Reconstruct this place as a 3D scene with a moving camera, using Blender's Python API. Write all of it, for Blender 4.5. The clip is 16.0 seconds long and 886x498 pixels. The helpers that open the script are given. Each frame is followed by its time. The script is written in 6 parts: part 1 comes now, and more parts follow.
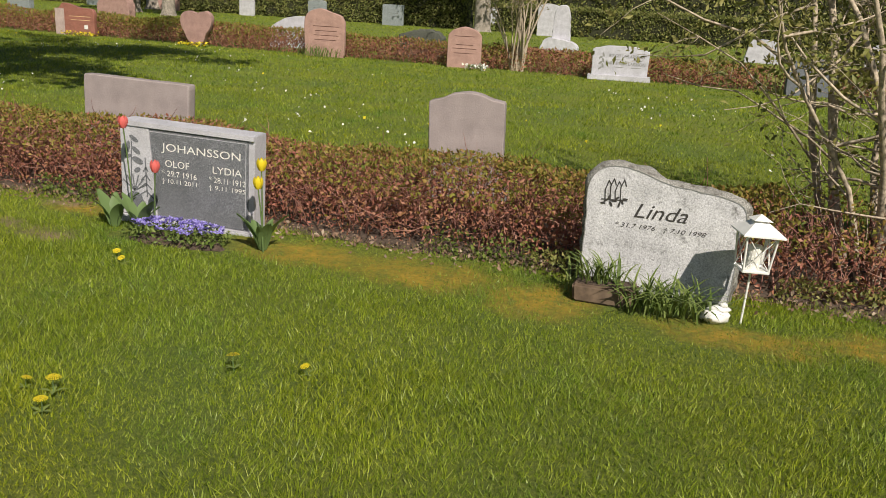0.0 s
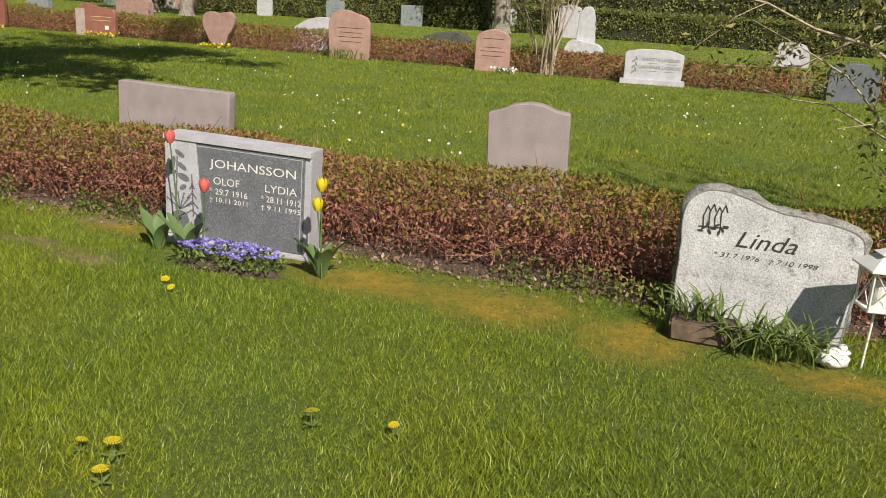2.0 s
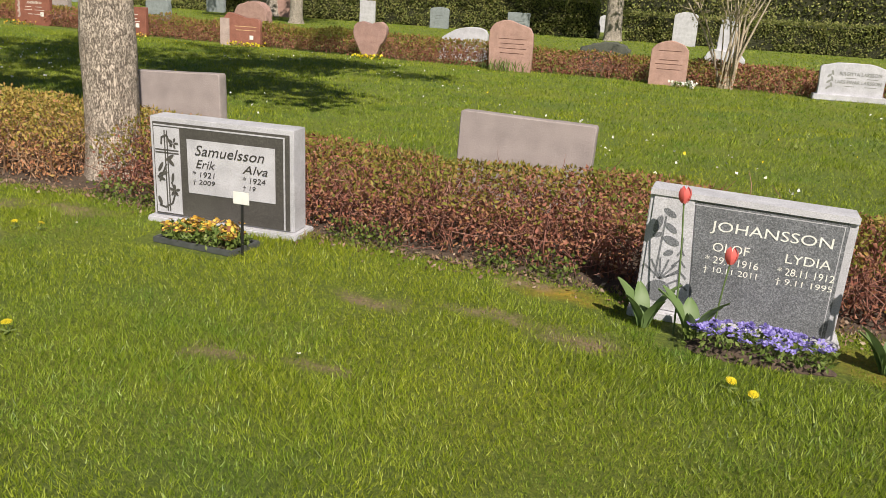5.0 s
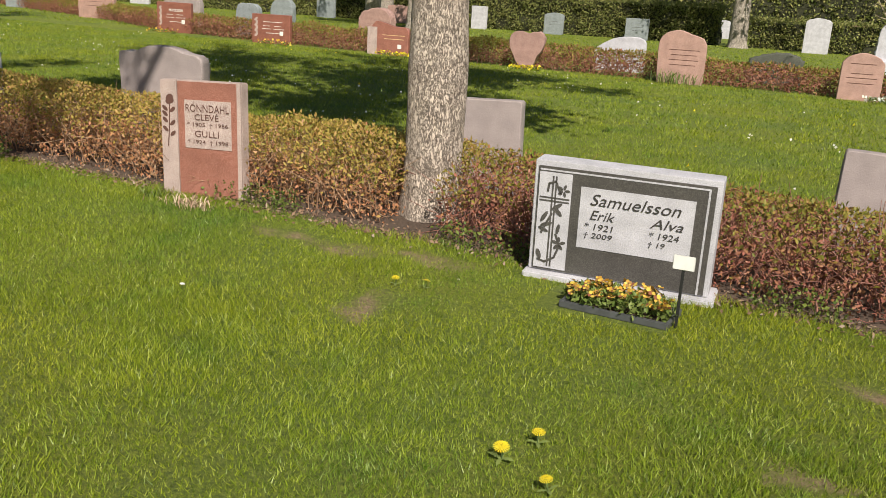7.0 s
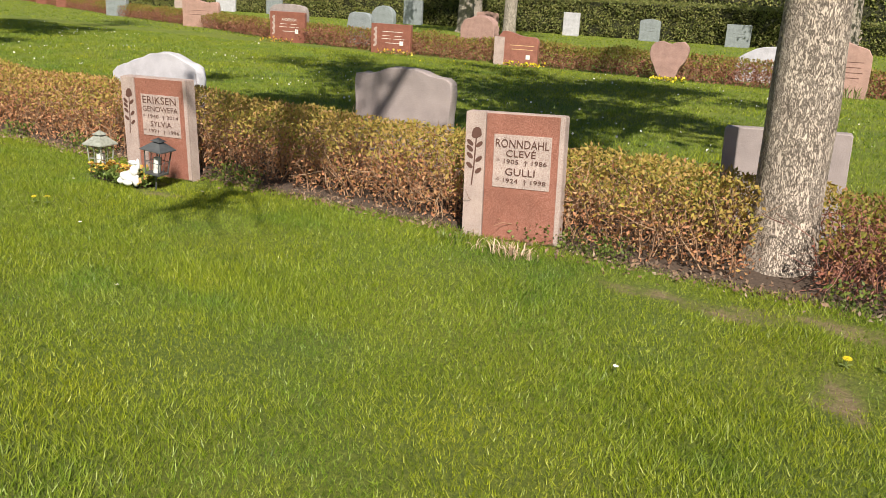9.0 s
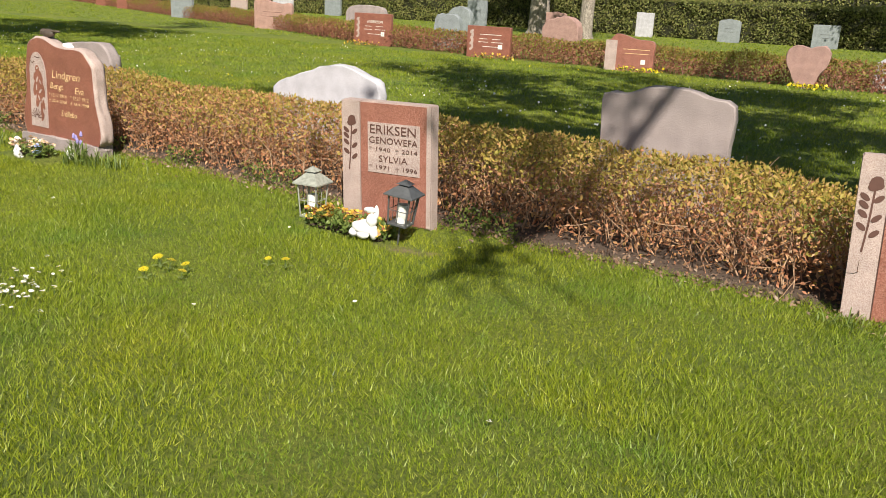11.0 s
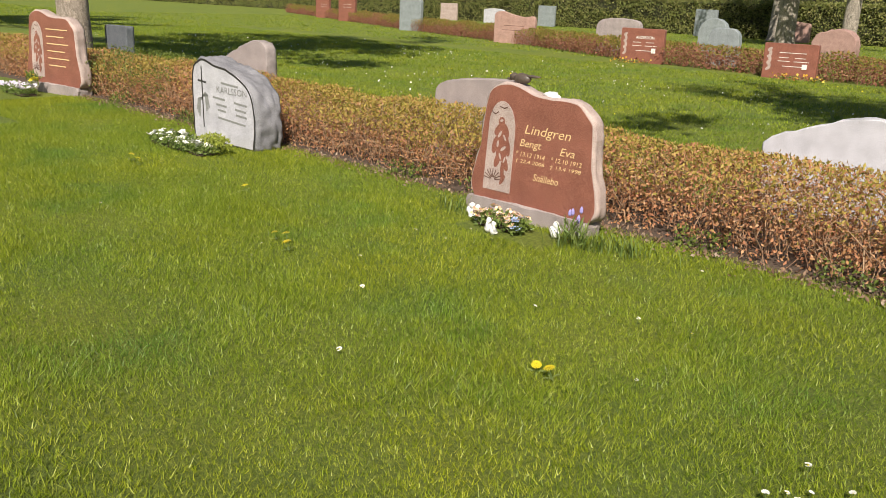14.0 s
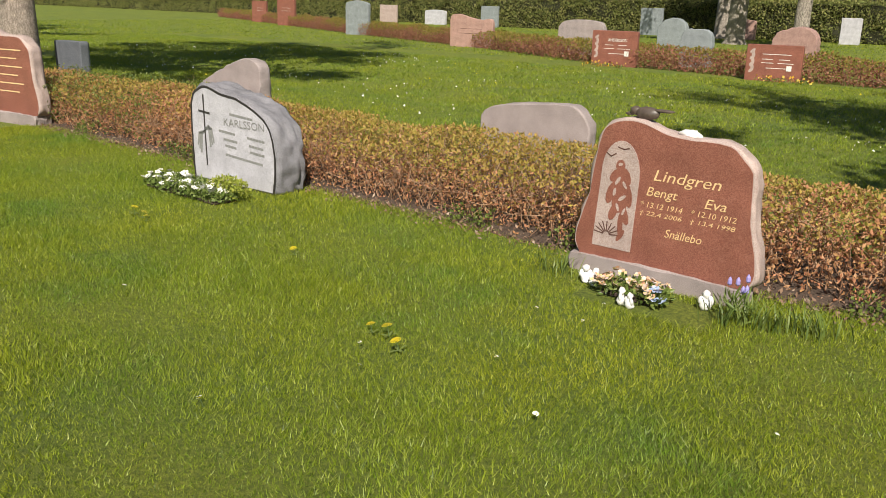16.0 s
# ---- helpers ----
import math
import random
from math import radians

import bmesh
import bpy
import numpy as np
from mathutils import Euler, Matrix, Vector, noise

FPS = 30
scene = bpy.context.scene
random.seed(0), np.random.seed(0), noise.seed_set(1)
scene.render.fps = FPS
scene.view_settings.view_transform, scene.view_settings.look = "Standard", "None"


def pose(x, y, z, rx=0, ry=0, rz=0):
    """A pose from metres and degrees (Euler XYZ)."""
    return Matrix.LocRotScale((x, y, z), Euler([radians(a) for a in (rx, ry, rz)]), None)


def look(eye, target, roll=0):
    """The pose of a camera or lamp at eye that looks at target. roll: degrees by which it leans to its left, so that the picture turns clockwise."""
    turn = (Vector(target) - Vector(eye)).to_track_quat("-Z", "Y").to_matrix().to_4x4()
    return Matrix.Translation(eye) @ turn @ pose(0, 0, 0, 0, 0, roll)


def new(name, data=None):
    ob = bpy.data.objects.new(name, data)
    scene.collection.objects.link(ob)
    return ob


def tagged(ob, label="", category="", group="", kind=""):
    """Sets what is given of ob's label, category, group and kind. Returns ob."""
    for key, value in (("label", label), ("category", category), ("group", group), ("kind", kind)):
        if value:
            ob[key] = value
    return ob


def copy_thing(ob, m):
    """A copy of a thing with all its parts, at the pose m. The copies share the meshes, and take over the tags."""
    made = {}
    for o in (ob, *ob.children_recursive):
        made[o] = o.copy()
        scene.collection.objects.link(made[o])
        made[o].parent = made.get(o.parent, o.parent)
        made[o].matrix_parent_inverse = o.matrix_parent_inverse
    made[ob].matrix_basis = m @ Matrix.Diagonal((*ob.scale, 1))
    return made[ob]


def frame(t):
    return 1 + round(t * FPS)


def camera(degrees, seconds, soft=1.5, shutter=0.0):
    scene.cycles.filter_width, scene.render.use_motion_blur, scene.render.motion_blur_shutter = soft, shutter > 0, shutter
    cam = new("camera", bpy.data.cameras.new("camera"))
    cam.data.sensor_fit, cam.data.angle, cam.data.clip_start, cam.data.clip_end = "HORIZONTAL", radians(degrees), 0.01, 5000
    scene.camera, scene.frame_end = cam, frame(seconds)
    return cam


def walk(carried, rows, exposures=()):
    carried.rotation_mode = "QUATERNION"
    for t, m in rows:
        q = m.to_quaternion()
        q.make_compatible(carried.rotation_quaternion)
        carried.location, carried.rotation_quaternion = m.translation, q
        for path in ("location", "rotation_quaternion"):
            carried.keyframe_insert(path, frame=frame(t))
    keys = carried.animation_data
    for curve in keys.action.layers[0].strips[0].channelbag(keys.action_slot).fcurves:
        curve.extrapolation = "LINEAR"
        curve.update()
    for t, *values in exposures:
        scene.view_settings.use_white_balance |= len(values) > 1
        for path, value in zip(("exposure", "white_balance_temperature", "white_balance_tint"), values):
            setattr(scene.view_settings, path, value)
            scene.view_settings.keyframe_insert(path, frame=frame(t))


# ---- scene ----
cam = camera(54.5, 16.0, soft=0.8)
PATH = [
    (0, (-0.052, -0.201, 1.425), (-0.646, 1.626, 0.868), 3.3),
    (0.5, (-0.071, -0.191, 1.432), (-0.668, 1.634, 0.874), 3.4),
    (1, (-0.115, -0.157, 1.433), (-0.715, 1.667, 0.875), 3.4),
    (1.5, (-0.278, 0.005, 1.426), (-0.881, 1.827, 0.861), 3.5),
    (2, (-0.504, 0.096, 1.431), (-1.122, 1.915, 0.873), 3.5),
    (2.5, (-0.812, 0.028, 1.443), (-1.452, 1.838, 0.883), 3.5),
    (3, (-1.104, -0.031, 1.402), (-1.754, 1.776, 0.841), 3.4),
    (3.2, (-1.256, 0.0, 1.378), (-1.909, 1.804, 0.814), 3.4),
    (5.3, (-3.178, 0.133, 1.397), (-3.941, 1.897, 0.842), 3.4),
    (5.5, (-3.358, 0.108, 1.389), (-4.133, 1.866, 0.832), 3.4),
    (6, (-3.857, 0.0, 1.409), (-4.66, 1.745, 0.854), 3.4),
    (6.5, (-4.362, 0.018, 1.4), (-5.206, 1.742, 0.837), 3.5),
    (7, (-4.859, -0.018, 1.416), (-5.754, 1.681, 0.858), 3.3),
    (7.5, (-5.315, -0.16, 1.449), (-6.248, 1.52, 0.893), 3.1),
    (8, (-5.805, -0.184, 1.417), (-6.771, 1.475, 0.856), 3.1),
    (8.5, (-6.267, -0.221, 1.428), (-7.259, 1.424, 0.87), 3.1),
    (9, (-6.695, -0.29, 1.428), (-7.7, 1.347, 0.873), 3.0),
    (9.2, (-6.856, -0.29, 1.417), (-7.865, 1.344, 0.857), 3.0),
    (11.3, (-9.08, -0.014, 1.381), (-10.184, 1.557, 0.824), 2.7),
    (11.5, (-9.261, -0.064, 1.392), (-10.397, 1.486, 0.837), 2.7),
    (12, (-9.774, -0.225, 1.425), (-10.99, 1.263, 0.872), 2.5),
    (12.5, (-10.301, -0.254, 1.395), (-11.584, 1.174, 0.834), 2.4),
    (13, (-10.836, -0.265, 1.43), (-12.164, 1.122, 0.872), 2.5),
    (13.5, (-11.295, -0.376, 1.472), (-12.647, 0.989, 0.915), 2.3),
    (14, (-11.8, -0.333, 1.451), (-13.16, 1.022, 0.89), 2.2),
    (14.5, (-12.277, -0.301, 1.461), (-13.647, 1.045, 0.904), 2.1),
    (15, (-12.716, -0.312, 1.498), (-14.094, 1.025, 0.939), 2.0),
    (15.5, (-13.061, -0.236, 1.486), (-14.402, 1.138, 0.926), 1.7),
    (16, (-13.362, -0.179, 1.522), (-14.609, 1.282, 0.965), 1.4),
]
EXPOSURES = [(0.0, -0.13), (1.5, -0.08), (3.0, 0.10), (5.5, 0.12), (8.0, 0.16), (9.0, 0.32), (11.5, 0.34), (12.8, 0.22), (14.0, 0.22), (16.0, 0.13)]
walk(cam, [(t, look(eye, target, roll)) for t, eye, target, roll in PATH], EXPOSURES)


# ---- light ----
SUN_EL, SUN_AZ = 43.0, math.atan2(0.65, -0.76)      # height; bearing from +y towards +x
to_sun = Vector((math.sin(SUN_AZ) * math.cos(radians(SUN_EL)), math.cos(SUN_AZ) * math.cos(radians(SUN_EL)), math.sin(radians(SUN_EL))))
world = bpy.data.worlds.new("sky")
scene.world = world
world.use_nodes = True
wn = world.node_tree
sky = wn.nodes.new("ShaderNodeTexSky")
sky.sky_type, sky.sun_disc = "NISHITA", False
sky.sun_elevation, sky.sun_rotation = radians(SUN_EL), SUN_AZ
wn.links.new(sky.outputs[0], wn.nodes["Background"].inputs[0])
wn.nodes["Background"].inputs[1].default_value = 0.052
sun = new("sun", bpy.data.lights.new("sun", "SUN"))
sun.data.energy, sun.data.angle, sun.data.color = 5.8, radians(0.6), (1.0, 0.925, 0.80)
sun.matrix_world = look(to_sun * 30, (0, 0, 0))


# ---- materials ----
def material(name, rough=0.7, metal=0.0):
    m = bpy.data.materials.new(name)
    m.use_nodes = True
    nt = m.node_tree
    b = nt.nodes["Principled BSDF"]
    b.inputs["Roughness"].default_value = rough
    b.inputs["Metallic"].default_value = metal
    return m, nt, b


def noise_fac(nt, scale, detail=4.0, rough=0.55, coord="Object"):
    c = nt.nodes.new("ShaderNodeTexCoord")
    n = nt.nodes.new("ShaderNodeTexNoise")
    n.inputs["Scale"].default_value, n.inputs["Detail"].default_value, n.inputs["Roughness"].default_value = scale, detail, rough
    nt.links.new(c.outputs[coord], n.inputs["Vector"])
    return n.outputs["Fac"]


def ramp(nt, fac, stops):
    r = nt.nodes.new("ShaderNodeValToRGB")
    e = r.color_ramp.elements
    while len(e) < len(stops):
        e.new(0.5)
    for el, (p, c) in zip(e, stops):
        el.position, el.color = p, (*c, 1)
    nt.links.new(fac, r.inputs[0])
    return r.outputs[0]


def mix(nt, fac, a, b, mode="MIX"):
    x = nt.nodes.new("ShaderNodeMix")
    x.data_type, x.blend_type = "RGBA", mode
    if isinstance(fac, float):
        x.inputs[0].default_value = fac
    else:
        nt.links.new(fac, x.inputs[0])
    for s, v in ((6, a), (7, b)):
        if isinstance(v, tuple):
            x.inputs[s].default_value = (*v, 1)
        else:
            nt.links.new(v, x.inputs[s])
    return x.outputs[2]


def bump(nt, b, fac, strength, dist):
    n = nt.nodes.new("ShaderNodeBump")
    n.inputs["Strength"].default_value, n.inputs["Distance"].default_value = strength, dist
    nt.links.new(fac, n.inputs["Height"])
    nt.links.new(n.outputs[0], b.inputs["Normal"])


def granite(name, dark, mid, light, rough=0.55, relief=0.3, stain=None, stain_from=0.58, grain=170.0):
    """Speckled stone: crystals, larger clouds and, where weathered, stains."""
    m, nt, b = material(name, rough)
    g = ramp(nt, noise_fac(nt, grain, 3.0, 0.7), [(0.30, dark), (0.5, mid), (0.70, light)])
    cloud = ramp(nt, noise_fac(nt, 6.0, 5.0), [(0.3, (0.78, 0.78, 0.78)), (0.7, (1.1, 1.1, 1.1))])
    c = mix(nt, 1.0, g, cloud, "MULTIPLY")
    if stain:
        f = ramp(nt, noise_fac(nt, 11.0, 9.0, 0.72), [(stain_from, (0, 0, 0)), (stain_from + 0.12, (1, 1, 1))])
        c = mix(nt, f, c, stain)
    nt.links.new(c, b.inputs["Base Color"])
    bump(nt, b, noise_fac(nt, 60.0, 6.0, 0.7), relief, 0.006)
    return m


def plain(name, colour, rough=0.5, metal=0.0, vary=0.12, scale=25.0, relief=0.0):
    m, nt, b = material(name, rough, metal)
    lo, hi = tuple(c * (1 - vary) for c in colour), tuple(min(1.0, c * (1 + vary)) for c in colour)
    nt.links.new(ramp(nt, noise_fac(nt, scale, 5.0), [(0.3, lo), (0.7, hi)]), b.inputs["Base Color"])
    if relief:
        bump(nt, b, noise_fac(nt, scale * 3, 4.0), relief, 0.004)
    return m


def leafy(name, colours, rough=0.55, clear=0.3, patch=None, patch_scale=0.5):
    """Leaves, petals, grass: each piece its own tint out of colours, with light coming through."""
    m, nt, b = material(name, rough)
    geo = nt.nodes.new("ShaderNodeNewGeometry")
    k = len(colours) - 1
    c = ramp(nt, geo.outputs["Random Per Island"], [(i / max(k, 1), q) for i, q in enumerate(colours)])
    if patch:
        f = ramp(nt, noise_fac(nt, patch_scale, 4.0, 0.6), [(0.42, (0, 0, 0)), (0.62, (1, 1, 1))])
        c = mix(nt, f, c, mix(nt, 1.0, c, patch, "MULTIPLY"))
    nt.links.new(c, b.inputs["Base Color"])
    tr = nt.nodes.new("ShaderNodeBsdfTranslucent")
    nt.links.new(c, tr.inputs[0])
    ms = nt.nodes.new("ShaderNodeMixShader")
    ms.inputs[0].default_value = clear
    nt.links.new(b.outputs[0], ms.inputs[1])
    nt.links.new(tr.outputs[0], ms.inputs[2])
    nt.links.new(ms.outputs[0], nt.nodes["Material Output"].inputs[0])
    b.inputs["Specular IOR Level"].default_value = 0.3
    return m


def bark(name, dark, light, scale):
    m, nt, b = material(name, 0.9)
    c = nt.nodes.new("ShaderNodeTexCoord")
    mp = nt.nodes.new("ShaderNodeMapping")
    mp.inputs["Scale"].default_value = (1, 1, 0.33)
    nt.links.new(c.outputs["Object"], mp.inputs[0])
    v = nt.nodes.new("ShaderNodeTexVoronoi")
    v.feature = "DISTANCE_TO_EDGE"
    v.inputs["Scale"].default_value = scale
    n = nt.nodes.new("ShaderNodeTexNoise")
    n.inputs["Scale"].default_value, n.inputs["Detail"].default_value = scale * 1.6, 8.0
    nt.links.new(mp.outputs[0], n.inputs["Vector"])
    warp = nt.nodes.new("ShaderNodeMix")
    warp.data_type = "RGBA"
    warp.inputs[0].default_value = 0.12
    nt.links.new(mp.outputs[0], warp.inputs[6])
    nt.links.new(n.outputs["Color"], warp.inputs[7])
    nt.links.new(warp.outputs[2], v.inputs["Vector"])
    plates = ramp(nt, v.outputs["Distance"], [(0.0, dark), (0.16, light)])
    blot = ramp(nt, noise_fac(nt, 14.0, 7.0, 0.7), [(0.35, (0.70, 0.66, 0.62)), (0.6, (1.12, 1.08, 1.03))])
    nt.links.new(mix(nt, 1.0, plates, blot, "MULTIPLY"), b.inputs["Base Color"])
    bump(nt, b, plates, 1.0, 0.02)
    return m


GREY_ROUGH = granite("grey_granite_rough", (0.108, 0.106, 0.119), (0.238, 0.233, 0.255), (0.356, 0.344, 0.375), 0.75, 0.5)
GREY_LIGHT = granite("light_grey_granite", (0.324, 0.318, 0.347), (0.522, 0.512, 0.554), (0.675, 0.653, 0.712), 0.6, 0.25)
GREY_DARK = granite("dark_grey_granite_polished", (0.049, 0.051, 0.057), (0.161, 0.165, 0.185), (0.378, 0.384, 0.416), 0.34, 0.05)
BROWN_DARK = granite("dark_brown_grey_granite_polished", (0.05, 0.046, 0.044), (0.085, 0.078, 0.075), (0.15, 0.14, 0.13), 0.34, 0.04)
LICHEN = granite("lichened_grey_granite", (0.34, 0.335, 0.35), (0.58, 0.57, 0.59), (0.74, 0.73, 0.75), 0.85, 0.6, (0.15, 0.145, 0.14), 0.565, 120.0)
LICHEN_EDGE = granite("lichened_hewn_granite", (0.10, 0.095, 0.085), (0.28, 0.27, 0.25), (0.52, 0.50, 0.47), 0.9, 0.9, (0.07, 0.06, 0.05), 0.50)
PINK_ROUGH = granite("rough_pink_granite", (0.22, 0.12, 0.10), (0.38, 0.23, 0.20), (0.52, 0.36, 0.32), 0.85, 0.9)
PALE = granite("pale_grey_granite", (0.360, 0.353, 0.386), (0.540, 0.529, 0.574), (0.666, 0.644, 0.703), 0.7, 0.3, (0.270, 0.265, 0.287), 0.66)
PINK_GREY = granite("pinkish_grey_granite", (0.217, 0.179, 0.174), (0.350, 0.293, 0.285), (0.467, 0.407, 0.398), 0.8, 0.5, (0.183, 0.163, 0.158), 0.63)
PINK = granite("pink_granite", (0.259, 0.138, 0.113), (0.432, 0.259, 0.216), (0.570, 0.406, 0.354), 0.7, 0.4)
PINK_LIGHT = granite("light_pink_granite", (0.317, 0.213, 0.190), (0.475, 0.364, 0.332), (0.586, 0.499, 0.460), 0.75, 0.5)
RED = granite("red_granite_polished", (0.18, 0.065, 0.045), (0.33, 0.135, 0.10), (0.47, 0.25, 0.20), 0.32, 0.05, grain=150.0)
RED_DEEP = granite("deep_red_granite_polished", (0.15, 0.048, 0.035), (0.28, 0.105, 0.075), (0.40, 0.19, 0.145), 0.35, 0.05)
WHITE_STONE = granite("white_marble", (0.418, 0.410, 0.451), (0.533, 0.522, 0.579), (0.590, 0.578, 0.641), 0.6, 0.15, grain=40.0)
BLUE_GREY = granite("bluish_grey_granite", (0.115, 0.130, 0.137), (0.259, 0.288, 0.302), (0.403, 0.432, 0.439), 0.75, 0.5, (0.101, 0.108, 0.108), 0.6)
SLATE = granite("dark_slate", (0.05, 0.055, 0.065), (0.13, 0.14, 0.16), (0.26, 0.28, 0.31), 0.7, 0.8)
BOULDER = granite("dark_mossy_stone", (0.03, 0.032, 0.026), (0.09, 0.095, 0.075), (0.2, 0.2, 0.17), 0.9, 0.9)
INK_WHITE = plain("white_lettering", (0.80, 0.79, 0.75), 0.6)
INK_DARK = plain("dark_lettering", (0.045, 0.04, 0.038), 0.6)
INK_GREY = plain("worn_grey_lettering", (0.26, 0.26, 0.25), 0.7)
INK_BROWN = plain("brown_lettering", (0.11, 0.05, 0.038), 0.7)
INK_GOLD = plain("gilt_lettering", (0.80, 0.56, 0.30), 0.4)
WHITE_PAINT = plain("white_painted_metal", (0.80, 0.79, 0.76), 0.35, vary=0.05)
GREY_PAINT = plain("weathered_grey_metal", (0.30, 0.31, 0.27), 0.5, vary=0.25, scale=40)
DARK_METAL = plain("dark_grey_metal", (0.12, 0.125, 0.13), 0.45, 0.4, vary=0.2)
BLACK_PLASTIC = plain("black_plastic", (0.02, 0.02, 0.02), 0.5)
WAX = plain("white_candle", (0.78, 0.77, 0.72), 0.5, vary=0.04)
CERAMIC = plain("white_glazed_ceramic", (0.80, 0.79, 0.77), 0.3, vary=0.05)
TERRACOTTA = plain("brown_clay", (0.16, 0.11, 0.075), 0.85, vary=0.3, relief=0.3)
SOIL = plain("dark_soil", (0.085, 0.058, 0.042), 0.95, vary=0.5, scale=60, relief=0.8)
BIRD_DARK = plain("dark_bronze", (0.10, 0.075, 0.06), 0.45, vary=0.4)
BARK_GREY = bark("maple_bark", (0.19, 0.155, 0.13), (0.60, 0.52, 0.46), 36.0)
BARK_FAR = bark("pale_bark", (0.14, 0.12, 0.10), (0.44, 0.40, 0.36), 22.0)
STEM_BARK = plain("greyish_brown_stem_bark", (0.42, 0.345, 0.26), 0.85, vary=0.5, scale=45, relief=0.5)
TWIG = leafy("reddish_brown_twigs", [(0.159, 0.067, 0.054), (0.281, 0.127, 0.099), (0.412, 0.222, 0.174)], 0.8, 0.0)
LEAF_TOP = leafy("fresh_hedge_leaves", [(0.16, 0.175, 0.030), (0.34, 0.28, 0.055), (0.22, 0.225, 0.037), (0.40, 0.245, 0.074), (0.13, 0.17, 0.030)], 0.5, 0.35)
LEAF_BROWN = leafy("withered_hedge_leaves", [(0.216, 0.078, 0.054), (0.356, 0.138, 0.099), (0.292, 0.147, 0.063), (0.432, 0.216, 0.152)], 0.7, 0.15)
TWIG_TAN = leafy("tan_twigs", [(0.20, 0.11, 0.07), (0.36, 0.22, 0.14), (0.50, 0.34, 0.22)], 0.8, 0.0)
LEAF_TAN = leafy("tan_hedge_leaves", [(0.35, 0.15, 0.078), (0.53, 0.25, 0.138), (0.44, 0.235, 0.098), (0.60, 0.36, 0.205)], 0.7, 0.2)
LEAF_LIME = leafy("yellow_green_hedge_leaves", [(0.27, 0.25, 0.042), (0.52, 0.40, 0.095), (0.42, 0.30, 0.075), (0.57, 0.36, 0.13), (0.21, 0.235, 0.038)], 0.5, 0.35)
LITTER = leafy("fallen_leaves", [(0.20, 0.12, 0.08), (0.32, 0.21, 0.14), (0.13, 0.07, 0.05), (0.46, 0.36, 0.27)], 0.8, 0.1)
LEAF_HIGH = leafy("tall_hedge_leaves", [(0.09, 0.115, 0.028), (0.22, 0.24, 0.06), (0.35, 0.32, 0.12), (0.14, 0.17, 0.04), (0.31, 0.34, 0.11)], 0.5, 0.25)
LEAF_WEED = leafy("weed_leaves", [(0.08, 0.12, 0.025), (0.15, 0.20, 0.04), (0.22, 0.26, 0.06)], 0.5, 0.3)
# near-black stand-in for the shade between the tall hedges' leaves
HEDGE_GAP_SHADE = plain("hedge_gap_shade", (0.035, 0.036, 0.016), 0.95, vary=0.5, scale=14)
LEAF_SHRUB = leafy("small_shrub_leaves", [(0.12, 0.14, 0.035), (0.25, 0.25, 0.07), (0.37, 0.33, 0.12)], 0.5, 0.3)
LEAF_TREE = leafy("young_tree_leaves", [(0.10, 0.15, 0.03), (0.17, 0.20, 0.04)], 0.5, 0.35)
BLADE = leafy("lawn_grass", [(0.07, 0.125, 0.009), (0.22, 0.30, 0.022), (0.33, 0.405, 0.04), (0.14, 0.22, 0.014), (0.43, 0.49, 0.11)], 0.4, 0.35, (1.16, 1.05, 0.84), 0.45)
nt = BLADE.node_tree
hue = ramp(nt, noise_fac(nt, 1.1, 4.0, 0.6), [(0.32, (0.68, 0.86, 1.2)), (0.46, (1, 1, 1)), (0.7, (1.16, 1.08, 0.86))])
for link in [k for k in nt.links if k.to_socket.name == "Base Color" or (k.to_node.type == "BSDF_TRANSLUCENT" and k.to_socket.name == "Color")]:
    src, dst = link.from_socket, link.to_socket
    nt.links.new(mix(nt, 1.0, src, hue, "MULTIPLY"), dst)
STRAP = leafy("strap_leaves", [(0.09, 0.14, 0.03), (0.16, 0.22, 0.05), (0.23, 0.28, 0.08)], 0.4, 0.25)
TULIP_LEAF = leafy("tulip_leaves", [(0.13, 0.20, 0.07), (0.19, 0.27, 0.10)], 0.45, 0.25)
PETAL_RED = leafy("coral_red_petals", [(0.80, 0.14, 0.13), (0.84, 0.28, 0.25)], 0.45, 0.25)
PETAL_YELLOW = leafy("yellow_petals", [(0.80, 0.62, 0.02), (0.82, 0.68, 0.05)], 0.5, 0.2)
PETAL_PANSY = leafy("yellow_pansy_petals", [(0.80, 0.60, 0.06), (0.82, 0.68, 0.14), (0.22, 0.05, 0.05), (0.78, 0.48, 0.05), (0.24, 0.06, 0.04), (0.82, 0.66, 0.10)], 0.5, 0.2)
PETAL_BLUE = leafy("violet_blue_petals", [(0.20, 0.16, 0.58), (0.30, 0.26, 0.68), (0.48, 0.42, 0.78), (0.14, 0.10, 0.42)], 0.5, 0.2)
PETAL_WHITE = leafy("white_petals", [(0.80, 0.79, 0.72), (0.82, 0.82, 0.80), (0.75, 0.72, 0.60)], 0.5, 0.15)
PETAL_LILAC = leafy("lilac_petals", [(0.72, 0.66, 0.80), (0.80, 0.78, 0.82), (0.60, 0.50, 0.75)], 0.5, 0.15)
PETAL_MIX = leafy("faded_mixed_petals", [(0.70, 0.45, 0.30), (0.75, 0.62, 0.30), (0.62, 0.22, 0.22), (0.75, 0.66, 0.58)], 0.6, 0.15)
DRY = leafy("dry_pale_stalks", [(0.50, 0.36, 0.24), (0.66, 0.52, 0.38), (0.40, 0.25, 0.17)], 0.8, 0.1)

GLASS, nt, b = material("lantern_glass", 0.05)
b.inputs["Transmission Weight"].default_value = 1.0
b.inputs["IOR"].default_value = 1.05

